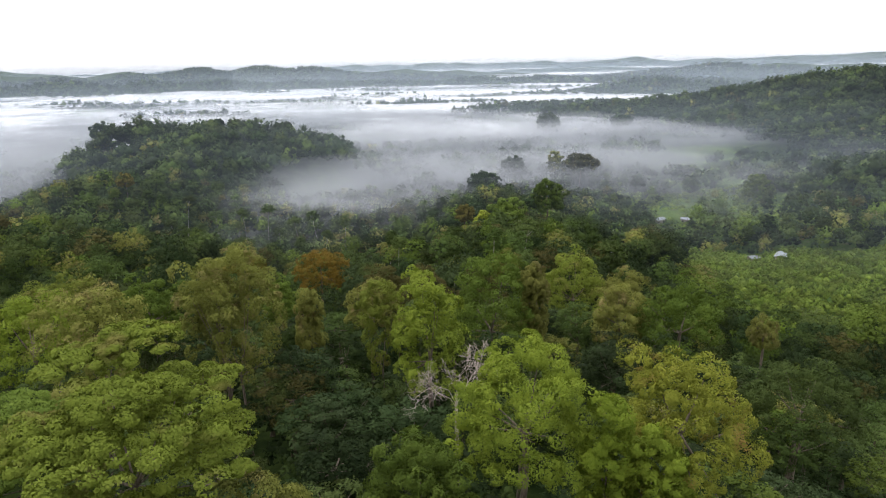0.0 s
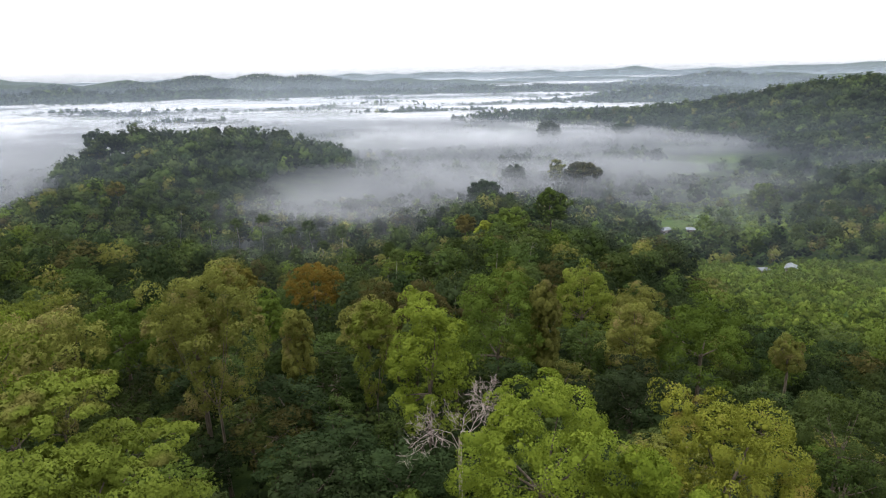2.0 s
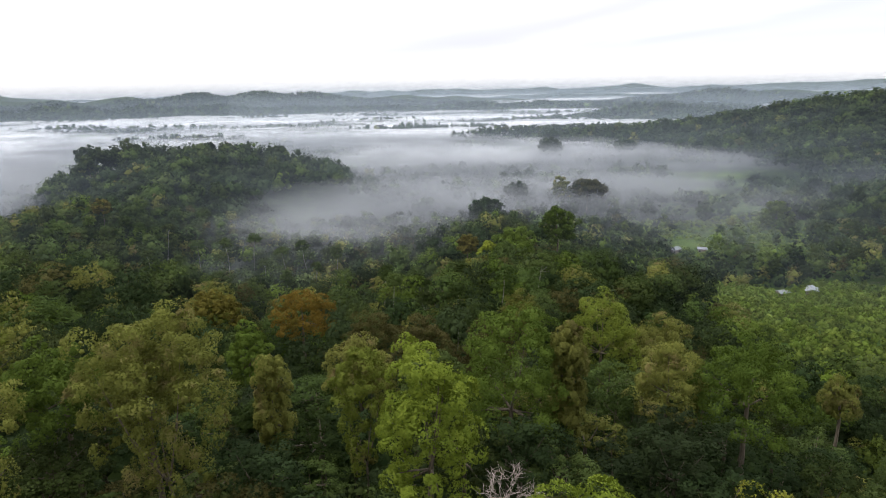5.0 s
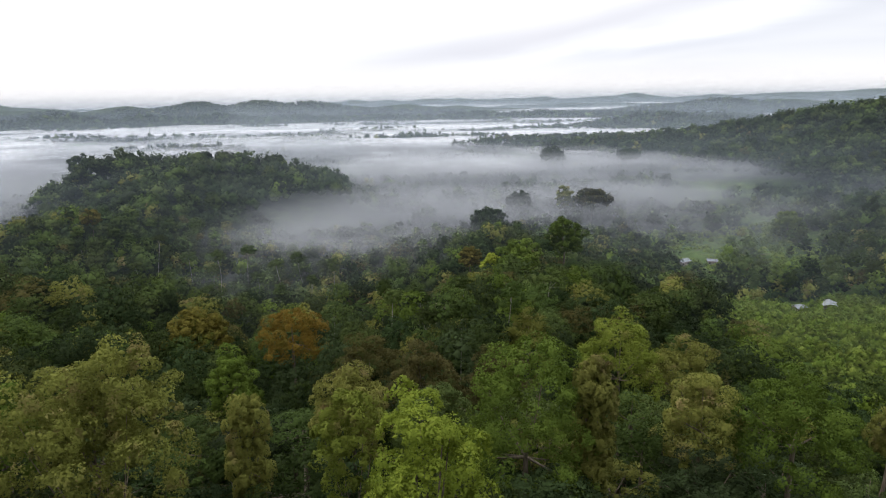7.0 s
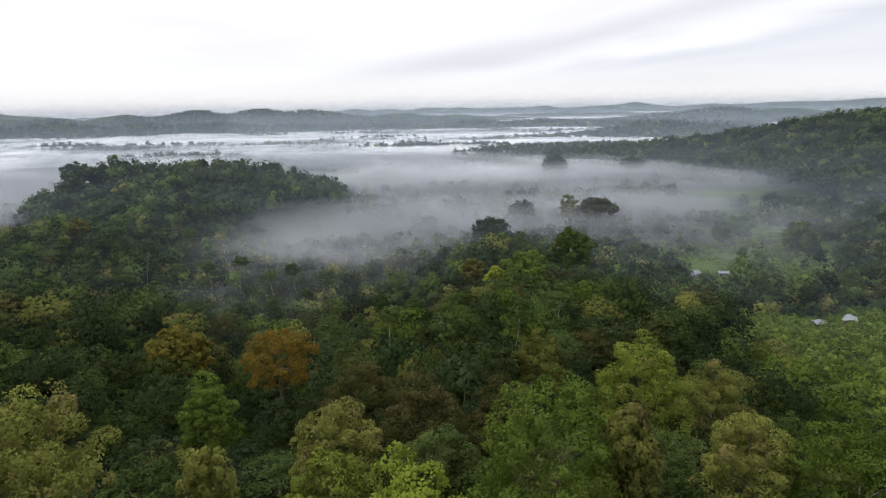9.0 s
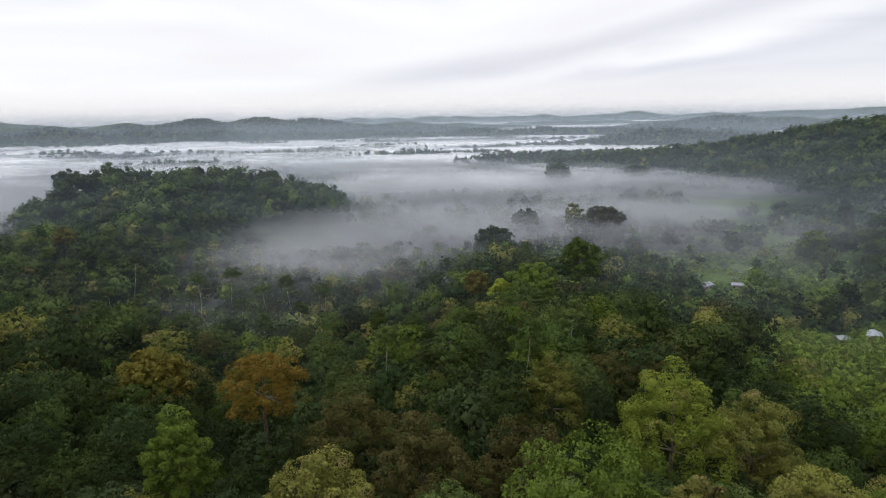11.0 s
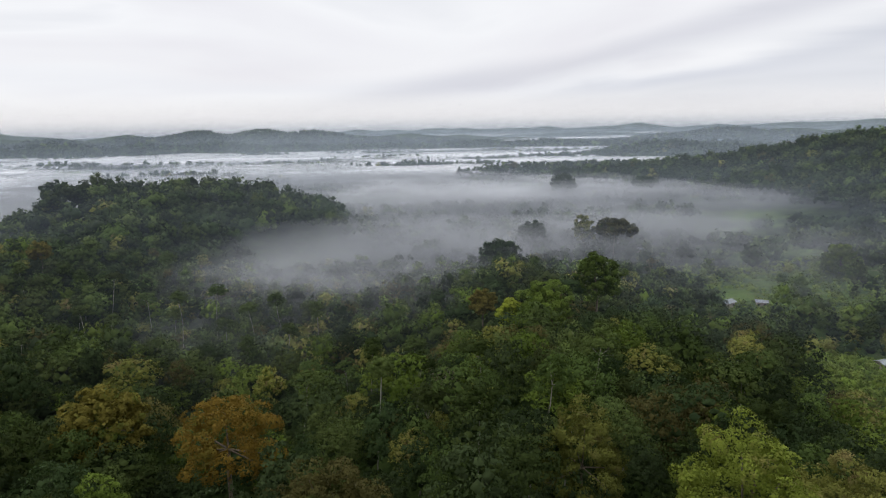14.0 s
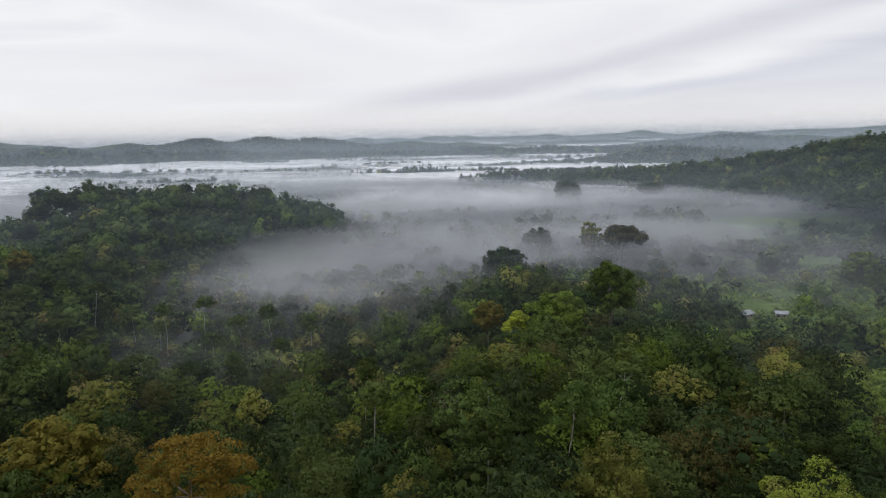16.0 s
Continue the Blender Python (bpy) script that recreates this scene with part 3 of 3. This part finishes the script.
        high = float(tall(px, py)) * (rng.uniform(0.40, 0.62) if py < 80 else rng.uniform(0.48, 0.84))
        stretch = rng.uniform(1.0, 1.4)
        m = pose(px, py, float(rise(px, py)), 0, 0, rng.uniform(0, 360)) @ Matrix.Diagonal((stretch, stretch, high / 24.0, 1))
        if k in first:
            copy_thing(models[k], m)
        first.setdefault(k, m)
    for k, m in first.items():
        models[k].matrix_basis = m


build_near_forest()


# ---------------------------------------------------------------- farther woods
def wood_model(rng, width, depth, lobes, sprays, size, inner=0, heart=0.85):
    """A crown for the farther woods, its top at z = 0."""
    centres, radii = dome_lobes(rng, width, depth, lobes, width * (0.46 if lobes < 12 else 0.36), low=-0.1)
    return crown_of(rng, centres, radii, sprays, size, inner, below=-0.15, whole=0.66, heart_size=heart)


def plant(name, label, leaf, models, rng, x, y, tops, scale):
    """Many crowns in one mesh."""
    verts, tris, normals, base = [], [], [], 0
    picks = rng.integers(0, len(models), len(x))
    for px, py, pz, s, k in zip(x, y, tops, scale, picks):
        v, q, n = models[k]
        a = rng.uniform(0, 6.28)
        turn = np.array([[math.cos(a), -math.sin(a), 0], [math.sin(a), math.cos(a), 0], [0, 0, 1]])
        verts.append((v * (s, s, s * rng.uniform(0.85, 1.25))) @ turn.T + (px, py, pz))
        normals.append(n @ turn.T)
        tris.append(q + base)
        base += len(v)
    mesh = mesh_of(name, np.concatenate(verts), None, np.concatenate(tris), np.concatenate(normals))
    tint = mesh.attributes.new("tint", "FLOAT", "POINT")
    tint.data.foreach_set("value", np.repeat(rng.uniform(0, 1, len(x)), [len(v) for v in verts]).astype(np.float32))
    return tagged(part(name, mesh, LEAF[leaf]), label, "forest", kind="stuff")


def patches(x, y, size):
    """A smooth wandering value from 0 to 1."""
    u, v = x / size, y / size
    w = np.sin(u * 1.7 + 1.1 * np.sin(v * 1.3)) + np.sin(v * 2.1 + 1.4 * np.sin(u * 0.9 + 2)) + 0.7 * np.sin(u * 3.9 + v * 3.1)
    return 0.5 + w / 5.4


HILL_ODDS = [0.27, 0.70, 0.01, 0.01, 0.01]
FAR_ODDS = [0.45, 0.31, 0.11, 0.08, 0.05]
WOOD_LEAVES = [("mid", 0.38, "mixed green crowns of closed rainforest"), ("deep", 0.45, "dark green crowns of closed rainforest"),
               ("fresh", 0.07, "fresh green crowns scattered in the rainforest"), ("olive", 0.06, "olive crowns scattered in the rainforest"),
               ("brown", 0.04, "brownish crowns scattered in the rainforest")]


def low_stand(x, y):
    """Young forest: at the foot of the western hill, and below the spur towards the pasture."""
    return ((x > -142) & (x < -50) & (y > 285) & (y < 345)) | ((x > 42) & (x < 150) & (y > 270) & (y < 430))


def build_woods():
    rng = np.random.default_rng(21)
    close = [wood_model(rng, w, d, 20, 110, 0.185, 0, 0.3) for w, d in ((4.3, 4.8), (4.8, 4.6), (3.8, 5.4), (5.4, 5.0), (4.0, 4.4), (3.2, 5.6))]
    near = [wood_model(rng, w, d, 18, 60, 0.25, 0, 0.4) for w, d in ((4.3, 4.8), (4.8, 4.6), (3.8, 5.4), (5.4, 5.0), (4.0, 4.4), (3.2, 5.6))]
    mid = [wood_model(rng, w, d, 11, 22, 0.44, 0, 0.66) for w, d in ((4.6, 5.0), (5.4, 5.0), (4.4, 6.0), (3.6, 5.5))]
    middle = [wood_model(rng, w, d, 4, 7, 1.4) for w, d in ((5.2, 5.0), (6.0, 5.0), (5.0, 6.0))]
    hill = [wood_model(rng, w, d, 8, 10, 0.7) for w, d in ((5.2, 5.0), (6.4, 5.0), (4.6, 6.0))]
    far = [wood_model(rng, w, d, 3, 5, 2.6) for w, d in ((8.0, 7.0), (9.0, 6.0))]
    for models, gap, r0, r1 in ((close, 7.8, REACH, 216), (near, 7.8, 216, 285), (mid, 8.0, 285, 480), (hill, 9.2, 480, 1000), (middle, 11.5, 760, 1250), (far, 22.0, 1250, 2700)):
        x, y = scatter(rng, -0.85 * r1, 0.85 * r1, 0, r1, gap)
        r = np.hypot(x, y)
        g = rise(x, y)
        ok = (r > r0) & (r < r1) & in_view(x, y, 14) & ~clearing(x, y) & clear_of_singles(x, y)
        ok &= ~(pasture(x, y) & (rng.uniform(size=len(x)) > 0.22))
        ok &= np.hypot((x - 79) / 9, (y - 280) / 22) > 1  # round the hut
        ok &= np.hypot((x + 272) / 15, (y - 545) / 20) > 1  # the bare shoulder of the hill
        ok &= ~((g < 8) & (y > 440) & (rng.uniform(size=len(x)) > 0.40))
        thick = patches(x, y, 60 if r1 < 600 else 110)
        valley = np.clip((9 - g) / 5, 0, 1)
        ok &= (thick > ((0.31 if r0 > 700 else 0.22) + (0.18 if r0 > 700 else 0.06) * valley if r0 > 400 else 0.0)) | (g > 10)
        if r0 == 480:
            ok &= (g > 9) | (r < 760)
        if r0 == 760:
            ok &= (g <= 9) | (r > 1000)
        if r0 >= 1250:
            ok &= g > 7
        x, y, g = x[ok], y[ok], g[ok]
        scale = np.exp(rng.normal(0, 0.36 if r0 < 250 else 0.27, len(x))).clip(0.5, 1.6) * (gap / 7.6 if r0 < 1000 else gap / 15.0) * np.where(g < 8, rng.uniform(0.7, 1.2, len(x)), 1)
        high = tall(x, y) * np.where(low_stand(x, y), 0.62, np.where((g < 8) & (y > 400), 0.74, np.where((x > -22) & (x < 50) & (y > 232) & (y < 300), 0.76, 1.0))) * rng.uniform(0.46 if r0 < 250 else 0.55, 1.0, len(x)) * (0.72 + 0.28 * scale / (gap / 8.6)).clip(0.75, 1.1)
        if r0 >= 1250:
            high = tall(x, y) * rng.uniform(0.7, 1.0, len(x))
            high = high * 0.55
            scale = scale * 0.85
        if r0 == 760:
            high = high * 0.75
        kind = rng.choice(len(WOOD_LEAVES), len(x), p=HILL_ODDS if r0 > 400 else FAR_ODDS if r0 > 200 else [w for _, w, _ in WOOD_LEAVES])
        for k, (leaf, _, label) in enumerate(WOOD_LEAVES):
            m = kind == k
            if m.any():
                plant("far_woods" if r0 > 400 else "woods", label, leaf, models, rng, x[m], y[m], (g + high)[m], scale[m])


def build_scrub():
    """The overgrown field: bushes and young trees, too many to count."""
    rng = np.random.default_rng(31)
    models = [wood_model(rng, w, d, 5, 18, 0.36, 0, 0.8) for w, d in ((2.6, 2.2), (3.2, 2.4), (2.1, 2.6))]
    x, y = scatter(rng, 90, 330, 190, 330, 3.6)
    ok = clearing(x, y) & in_view(x, y, 10) & clear_of_singles(x, y, 0.5)
    x, y = x[ok], y[ok]
    plant("scrub", "bright green bushes and young growth covering an old field", "scrub", models, rng, x, y,
          rise(x, y) + rng.uniform(2.0, 5.5, len(x)), np.exp(rng.normal(0, 0.3, len(x))))
    x, y = scatter(rng, 60, 330, 340, 560, 6.5)
    ok = (patches(x, y, 25) > 0.26) & pasture(x, y)
    x, y = x[ok], y[ok]
    plant("pasture_bushes", "low bushes dotted over the pasture", "scrub", models, rng, x, y,
          rise(x, y) + rng.uniform(1.5, 3.5, len(x)), rng.uniform(0.7, 1.6, len(x)))


def build_undergrowth():
    """Young trees and shrubs that close the forest under the tall crowns."""
    rng = np.random.default_rng(61)
    models = [wood_model(rng, w, d, 6, 16, 0.32, 0, 0.6) for w, d in ((2.6, 3.2), (3.2, 3.4), (2.2, 4.2))]
    coarse = [wood_model(rng, w, d, 4, 8, 0.65) for w, d in ((3.4, 3.6), (4.2, 3.8), (3.0, 4.4))]
    for kinds, gap, r0, r1 in ((models, 6.0, 6, 205), (coarse, 8.0, 205, 480)):
        x, y = scatter(rng, -0.8 * r1, 0.8 * r1, -40, r1, gap)
        r = np.hypot(x, y)
        ok = in_view(x, y, 10) & ~clearing(x, y) & ~pasture(x, y) & (r > r0) & (r < r1)
        x, y = x[ok], y[ok]
        tops = rise(x, y) + rng.uniform(5.0, 12.5, len(x))
        deep = rng.uniform(size=len(x)) < 0.82
        plant("undergrowth", "dark green shrubs and saplings under the forest trees", "deep", kinds, rng, x[deep], y[deep], tops[deep], rng.uniform(0.8, 1.4, deep.sum()))
        plant("undergrowth", "green shrubs and saplings under the forest trees", "mid", kinds, rng, x[~deep], y[~deep], tops[~deep], rng.uniform(0.8, 1.4, (~deep).sum()))


build_woods()
build_scrub()
build_undergrowth()


# ---------------------------------------------------------------- mist
def mist_sheet(level, mat, x0, x1, y0, y1, wave, seed):
    """One drifting layer of the mist that fills the valleys."""
    nx, ny = 40, 56
    x, y = np.meshgrid(np.linspace(x0, x1, nx), np.geomspace(y0 + 1, y1, ny), indexing="ij")
    z = level + wave * (np.sin(x / 61 + seed * 1.7) * np.sin(y / 83 + seed) + 0.5 * np.sin(x / 27 + y / 39 + seed * 3))
    i, j = np.meshgrid(np.arange(nx - 1), np.arange(ny - 1), indexing="ij")
    quads = np.stack([i * ny + j, (i + 1) * ny + j, (i + 1) * ny + j + 1, i * ny + j + 1], -1).reshape(-1, 4)
    sheet = part("mist_layer", mesh_of("mist_layer", np.stack([x, y, z], -1).reshape(-1, 3), quads), mat)
    return tagged(sheet, "thin white layer of morning mist lying in the valley", "mist", "valley mist", "stuff")


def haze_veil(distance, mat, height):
    """A curved see-through sheet round the view, far off, added to imitate aerial haze."""
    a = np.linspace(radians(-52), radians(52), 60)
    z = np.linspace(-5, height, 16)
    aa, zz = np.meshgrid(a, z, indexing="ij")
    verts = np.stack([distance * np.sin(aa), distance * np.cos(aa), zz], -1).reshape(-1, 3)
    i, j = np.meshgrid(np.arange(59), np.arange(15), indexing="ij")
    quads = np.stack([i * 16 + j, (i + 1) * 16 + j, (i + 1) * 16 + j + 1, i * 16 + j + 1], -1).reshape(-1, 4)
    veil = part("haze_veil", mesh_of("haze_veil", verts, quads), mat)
    return tagged(veil, "see-through blue-grey sheet that imitates aerial haze over the distant country", "haze", "distant haze", "stuff")


def painted_haze_material(name, strength, top):
    # aerial perspective painted as a blue-grey colour, its alpha fading out with height
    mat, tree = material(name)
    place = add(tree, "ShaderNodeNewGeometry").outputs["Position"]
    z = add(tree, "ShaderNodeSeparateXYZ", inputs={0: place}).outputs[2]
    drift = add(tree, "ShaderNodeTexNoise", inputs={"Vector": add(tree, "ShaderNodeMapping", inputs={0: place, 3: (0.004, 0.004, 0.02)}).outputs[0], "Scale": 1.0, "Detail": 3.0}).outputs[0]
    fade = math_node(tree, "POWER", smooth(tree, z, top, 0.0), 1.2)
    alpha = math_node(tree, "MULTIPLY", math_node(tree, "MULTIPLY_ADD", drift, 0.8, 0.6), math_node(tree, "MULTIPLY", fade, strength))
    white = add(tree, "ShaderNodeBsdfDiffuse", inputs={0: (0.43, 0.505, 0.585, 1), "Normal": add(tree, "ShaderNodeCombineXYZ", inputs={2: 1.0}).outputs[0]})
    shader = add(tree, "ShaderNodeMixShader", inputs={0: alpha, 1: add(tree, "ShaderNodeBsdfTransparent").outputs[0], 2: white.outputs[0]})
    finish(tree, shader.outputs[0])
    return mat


def build_mist():
    for k in range(13):
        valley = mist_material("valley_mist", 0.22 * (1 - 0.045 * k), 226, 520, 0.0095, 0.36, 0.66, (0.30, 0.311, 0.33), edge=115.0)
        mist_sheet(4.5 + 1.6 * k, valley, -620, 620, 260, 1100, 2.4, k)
    for k in range(6):
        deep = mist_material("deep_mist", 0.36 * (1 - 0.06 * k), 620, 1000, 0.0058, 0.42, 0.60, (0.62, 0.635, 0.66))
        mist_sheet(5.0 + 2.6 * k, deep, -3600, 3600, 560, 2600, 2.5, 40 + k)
    for k in range(6):
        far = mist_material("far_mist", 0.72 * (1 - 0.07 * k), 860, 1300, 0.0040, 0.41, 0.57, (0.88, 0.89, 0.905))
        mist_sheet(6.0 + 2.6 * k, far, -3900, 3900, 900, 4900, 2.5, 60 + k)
    # added sheets, stronger with distance, that pale the land behind them like haze
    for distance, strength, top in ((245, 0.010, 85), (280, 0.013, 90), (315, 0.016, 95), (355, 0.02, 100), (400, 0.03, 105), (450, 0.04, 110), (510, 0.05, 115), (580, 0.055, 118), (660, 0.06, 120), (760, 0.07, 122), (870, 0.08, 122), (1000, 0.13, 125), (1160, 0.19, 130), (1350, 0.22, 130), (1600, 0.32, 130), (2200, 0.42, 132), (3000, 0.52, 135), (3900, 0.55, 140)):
        haze_veil(distance, painted_haze_material("haze", strength, top), top)


build_mist()


# ---------------------------------------------------------------- houses in the valley
def metal_roof_material():
    mat, tree = material("roof_metal")
    place = add(tree, "ShaderNodeTexCoord").outputs["Object"]
    each = add(tree, "ShaderNodeObjectInfo").outputs["Random"]
    rust = add(tree, "ShaderNodeTexNoise", inputs={"Vector": place, "Scale": 0.9, "Detail": 5.0}).outputs[0]
    colour = ramp(tree, rust, [(0.35, (0.20, 0.22, 0.24)), (0.60, (0.16, 0.175, 0.19)), (0.74, (0.22, 0.15, 0.11))])
    tint = add(tree, "ShaderNodeHueSaturation", inputs={"Value": math_node(tree, "MULTIPLY_ADD", each, 0.5, 0.8), "Color": colour}).outputs[0]
    finish(tree, add(tree, "ShaderNodeBsdfPrincipled", inputs={"Base Color": tint, "Roughness": 0.38, "Metallic": 0.35}).outputs[0])
    return mat


def plank_material():
    mat, tree = material("wall_planks")
    place = add(tree, "ShaderNodeTexCoord").outputs["Object"]
    grain = add(tree, "ShaderNodeTexNoise", inputs={"Vector": add(tree, "ShaderNodeMapping", inputs={0: place, 3: (4, 4, 0.6)}).outputs[0], "Scale": 2.0, "Detail": 4.0}).outputs[0]
    finish(tree, add(tree, "ShaderNodeBsdfPrincipled", inputs={"Base Color": ramp(tree, grain, [(0.3, (0.15, 0.11, 0.08)), (0.7, (0.36, 0.31, 0.25))]), "Roughness": 0.85}).outputs[0])
    return mat


ROOF, PLANK = metal_roof_material(), plank_material()
GLASS_MAT, _glass_tree = material("dark_window")
finish(_glass_tree, add(_glass_tree, "ShaderNodeBsdfPrincipled", inputs={"Base Color": (0.02, 0.025, 0.03, 1), "Roughness": 0.1}).outputs[0])


def boxes(sizes):
    """Boxes (x0, x1, y0, y1, z0, z1) as one flat-shaded mesh."""
    bm = bmesh.new()
    for x0, x1, y0, y1, z0, z1 in sizes:
        made = bmesh.ops.create_cube(bm, size=1)
        for v in made["verts"]:
            v.co = ((x0 + x1) / 2 + v.co.x * (x1 - x0), (y0 + y1) / 2 + v.co.y * (y1 - y0), (z0 + z1) / 2 + v.co.z * (z1 - z0))
    mesh = bpy.data.meshes.new("box")
    bm.to_mesh(mesh)
    bm.free()
    return mesh


def gable(length, width, pitch):
    """Two corrugated slopes with thickness, eaves at z = 0."""
    bm = bmesh.new()
    ridge = width / 2 * pitch
    n = max(8, int(length / 0.35))
    xs = [-length / 2 + length * i / n for i in range(n + 1)]
    for side in (-1, 1):
        rows = []
        for i, x in enumerate(xs):
            wave = 0.03 if i % 2 else -0.03
            rows.append([bm.verts.new((x, side * width / 2, wave)), bm.verts.new((x, 0, ridge + wave)),
                         bm.verts.new((x, 0, ridge + wave - 0.10)), bm.verts.new((x, side * width / 2, wave - 0.10))])
        for a, b in zip(rows, rows[1:]):
            for k in range(4):
                bm.faces.new((a[k], a[(k + 1) % 4], b[(k + 1) % 4], b[k]))
        bm.faces.new(rows[0])
        bm.faces.new(rows[-1][::-1])
    bmesh.ops.recalc_face_normals(bm, faces=bm.faces)
    mesh = bpy.data.meshes.new("roof")
    bm.to_mesh(mesh)
    bm.free()
    return mesh


def house(length, width, high, label):
    home = new("house")
    l, w = length / 2, width / 2
    part("wall", boxes([(-l, l, -w, -w + 0.15, -1.0, high), (-l, l, w - 0.15, w, -1.0, high), (-l, -l + 0.15, -w + 0.15, w - 0.15, -1.0, high), (l - 0.15, l, -w + 0.15, w - 0.15, -1.0, high)]), PLANK, home)
    part("door", boxes([(-0.45, 0.45, -w - 0.05, -w - 0.004, 0.0, 2.0)]), PLANK, home)
    for x in (-l * 0.6, l * 0.6):
        window = part("window", boxes([(x - 0.5, x + 0.5, -w - 0.03, -w - 0.004, 0.9, 1.9)]), GLASS_MAT, home)
        part("frame", boxes([(x - 0.58, x + 0.58, -w - 0.06, -w - 0.004, 0.82, 0.9), (x - 0.58, x + 0.58, -w - 0.06, -w - 0.004, 1.9, 1.98)]), PLANK, window)
    roof = part("roof", gable(length + 1.4, width + 1.6, 0.38), ROOF, home)
    roof.location.z = high + 0.05
    return tagged(home, label, "house", "valley houses")


HOUSES = [
    (172, 308, 7.0, 4.5, 62, "small house with pale metal roof beside the scrub"), (156, 304, 4.5, 3.2, 15, "low shed with grey metal roof beside the scrub"),
    (136, 388, 6.5, 4.2, 30, "small house with pale metal roof by the trees"), (152, 386, 4.5, 3.2, -20, "shed with white metal roof by the trees"),
    (138, 525, 9.0, 5.5, 10, "white-roofed house in the misty valley"), (153, 531, 5.0, 3.6, 40, "small shed in the misty valley"),
    (78, 352, 4.5, 3.5, 25, "little house half hidden by trees"), (84, 293, 5.5, 3.8, -25, "little white-roofed hut among trees"),
    (-60, 773, 12.0, 6.0, 5, "long roofed house in the misty village"), (-35, 766, 9.0, 5.0, 20, "house with metal roof in the misty village"),
    (-10, 778, 10.0, 6.0, -12, "grey-roofed house in the misty village"), (10, 770, 8.0, 5.0, 30, "small house in the misty village"),
    (-85, 786, 8.0, 5.0, -25, "small house at the edge of the misty village"), (-48, 808, 9.0, 5.0, 14, "pale-roofed house in the misty village"),
]


def build_houses():
    for x, y, length, width, turn, label in HOUSES:
        home = house(length, width, 2.7, label)
        home.matrix_basis = pose(x, y, float(rise(x, y)) + 0.35, 0, 0, turn)


build_houses()


# ---------------------------------------------------------------- pale and bare trees
def build_pale_trees():
    """Slim pale-stemmed trees with small flat crowns at the foot of the wooded hill."""
    rng = np.random.default_rng(41)
    spots = [(-104, 322), (-112, 331), (-84, 311), (-76, 322), (-121, 300), (-139, 318), (-98, 337), (-70, 335), (-150, 330),
             (-10, 228), (6, 214), (-22, 236), (21, 205), (-28, 112), (-160, 352), (-37.5, 229), (-17, 205), (-8, 198), (3, 190), (12, 187), (19, 192), (26, 208), (31, 198), (44, 214), (-30, 250), (-12, 262), (38, 236), (60, 212), (74, 240),
             (-175, 300), (-190, 330), (-128, 262), (-60, 300), (-52, 320), (-125, 340), (-66, 282), (-145, 345), (-185, 352)]
    for x, y in spots:
        height = rng.uniform(18, 28)
        tree = rainforest_tree(rng, "pale_stemmed_tree", "dome" if rng.uniform() < 0.6 else "spread", rng.uniform(2.2, 4.8), rng.uniform(2.4, 5.5), height, LEAF["mid"], PALE_BARK, 14, 1.3, 130, 0.24, limbs=5, girth=0.38)
        tagged(tree, "slim pale-stemmed tree with small flat crown", "tree", "pale-stemmed trees")
        tree.matrix_basis = pose(x, y, float(rise(x, y)) + 1.0, rng.uniform(-9, 9), rng.uniform(-9, 9), rng.uniform(0, 360))


def bare_limbs(rng, start, way, length, thick, depth, out):
    """A branching limb with no leaves."""
    bend = unit(way + 0.25 * rng.normal(size=3))
    end = start + bend * length
    mid = start + way * length * 0.5
    out.append(tube([start, mid, end], np.array([thick, thick * 0.8, thick * 0.55]), 5))
    if depth:
        for _ in range(3 if depth > 1 else 4):
            turn = unit(bend + 0.62 * rng.normal(size=3) + (0, 0, 0.12))
            bare_limbs(rng, start + bend * length * rng.uniform(0.55, 1.0), turn, length * rng.uniform(0.55, 0.78), max(thick * 0.6, 0.012), depth - 1, out)


def bare_tree(rng, x, y, top, height, label):
    tree = new("bare_tree")
    stem = np.array([[0.3, 0.2, -1.5], [0.1, 0, height * 0.2], [0, 0.1, height * 0.45], [0, 0, height * 0.62]])
    part("trunk", mesh_of("trunk", *tube(stem, [0.45, 0.32, 0.24, 0.18], 8)), DEAD_BARK, tree)
    for k in range(5):
        pieces = []
        a = k * 1.257 + rng.uniform(-0.3, 0.3)
        bare_limbs(rng, np.array([0, 0, height * rng.uniform(0.54, 0.62)]), unit(np.array([math.cos(a), math.sin(a), 1.7])), height * 0.150, 0.05, 4, pieces)
        part("limb", mesh_of("limb", *joined(pieces)), DEAD_BARK, tree)
    tagged(tree, label, "tree")
    tree.matrix_basis = pose(x, y, top - height)


build_pale_trees()
rng = np.random.default_rng(51)
for x, y, label in ((1.1, 69.5, "leafless dead tree with pale tangled branches"), (-4, 236, "leafless grey tree on the spur")):
    ground = float(rise(x, y))
    bare_tree(rng, x, y, max(ground + 17, 76.2 if y < 100 else 0), max(17, 76.2 - ground if y < 100 else 0), label)
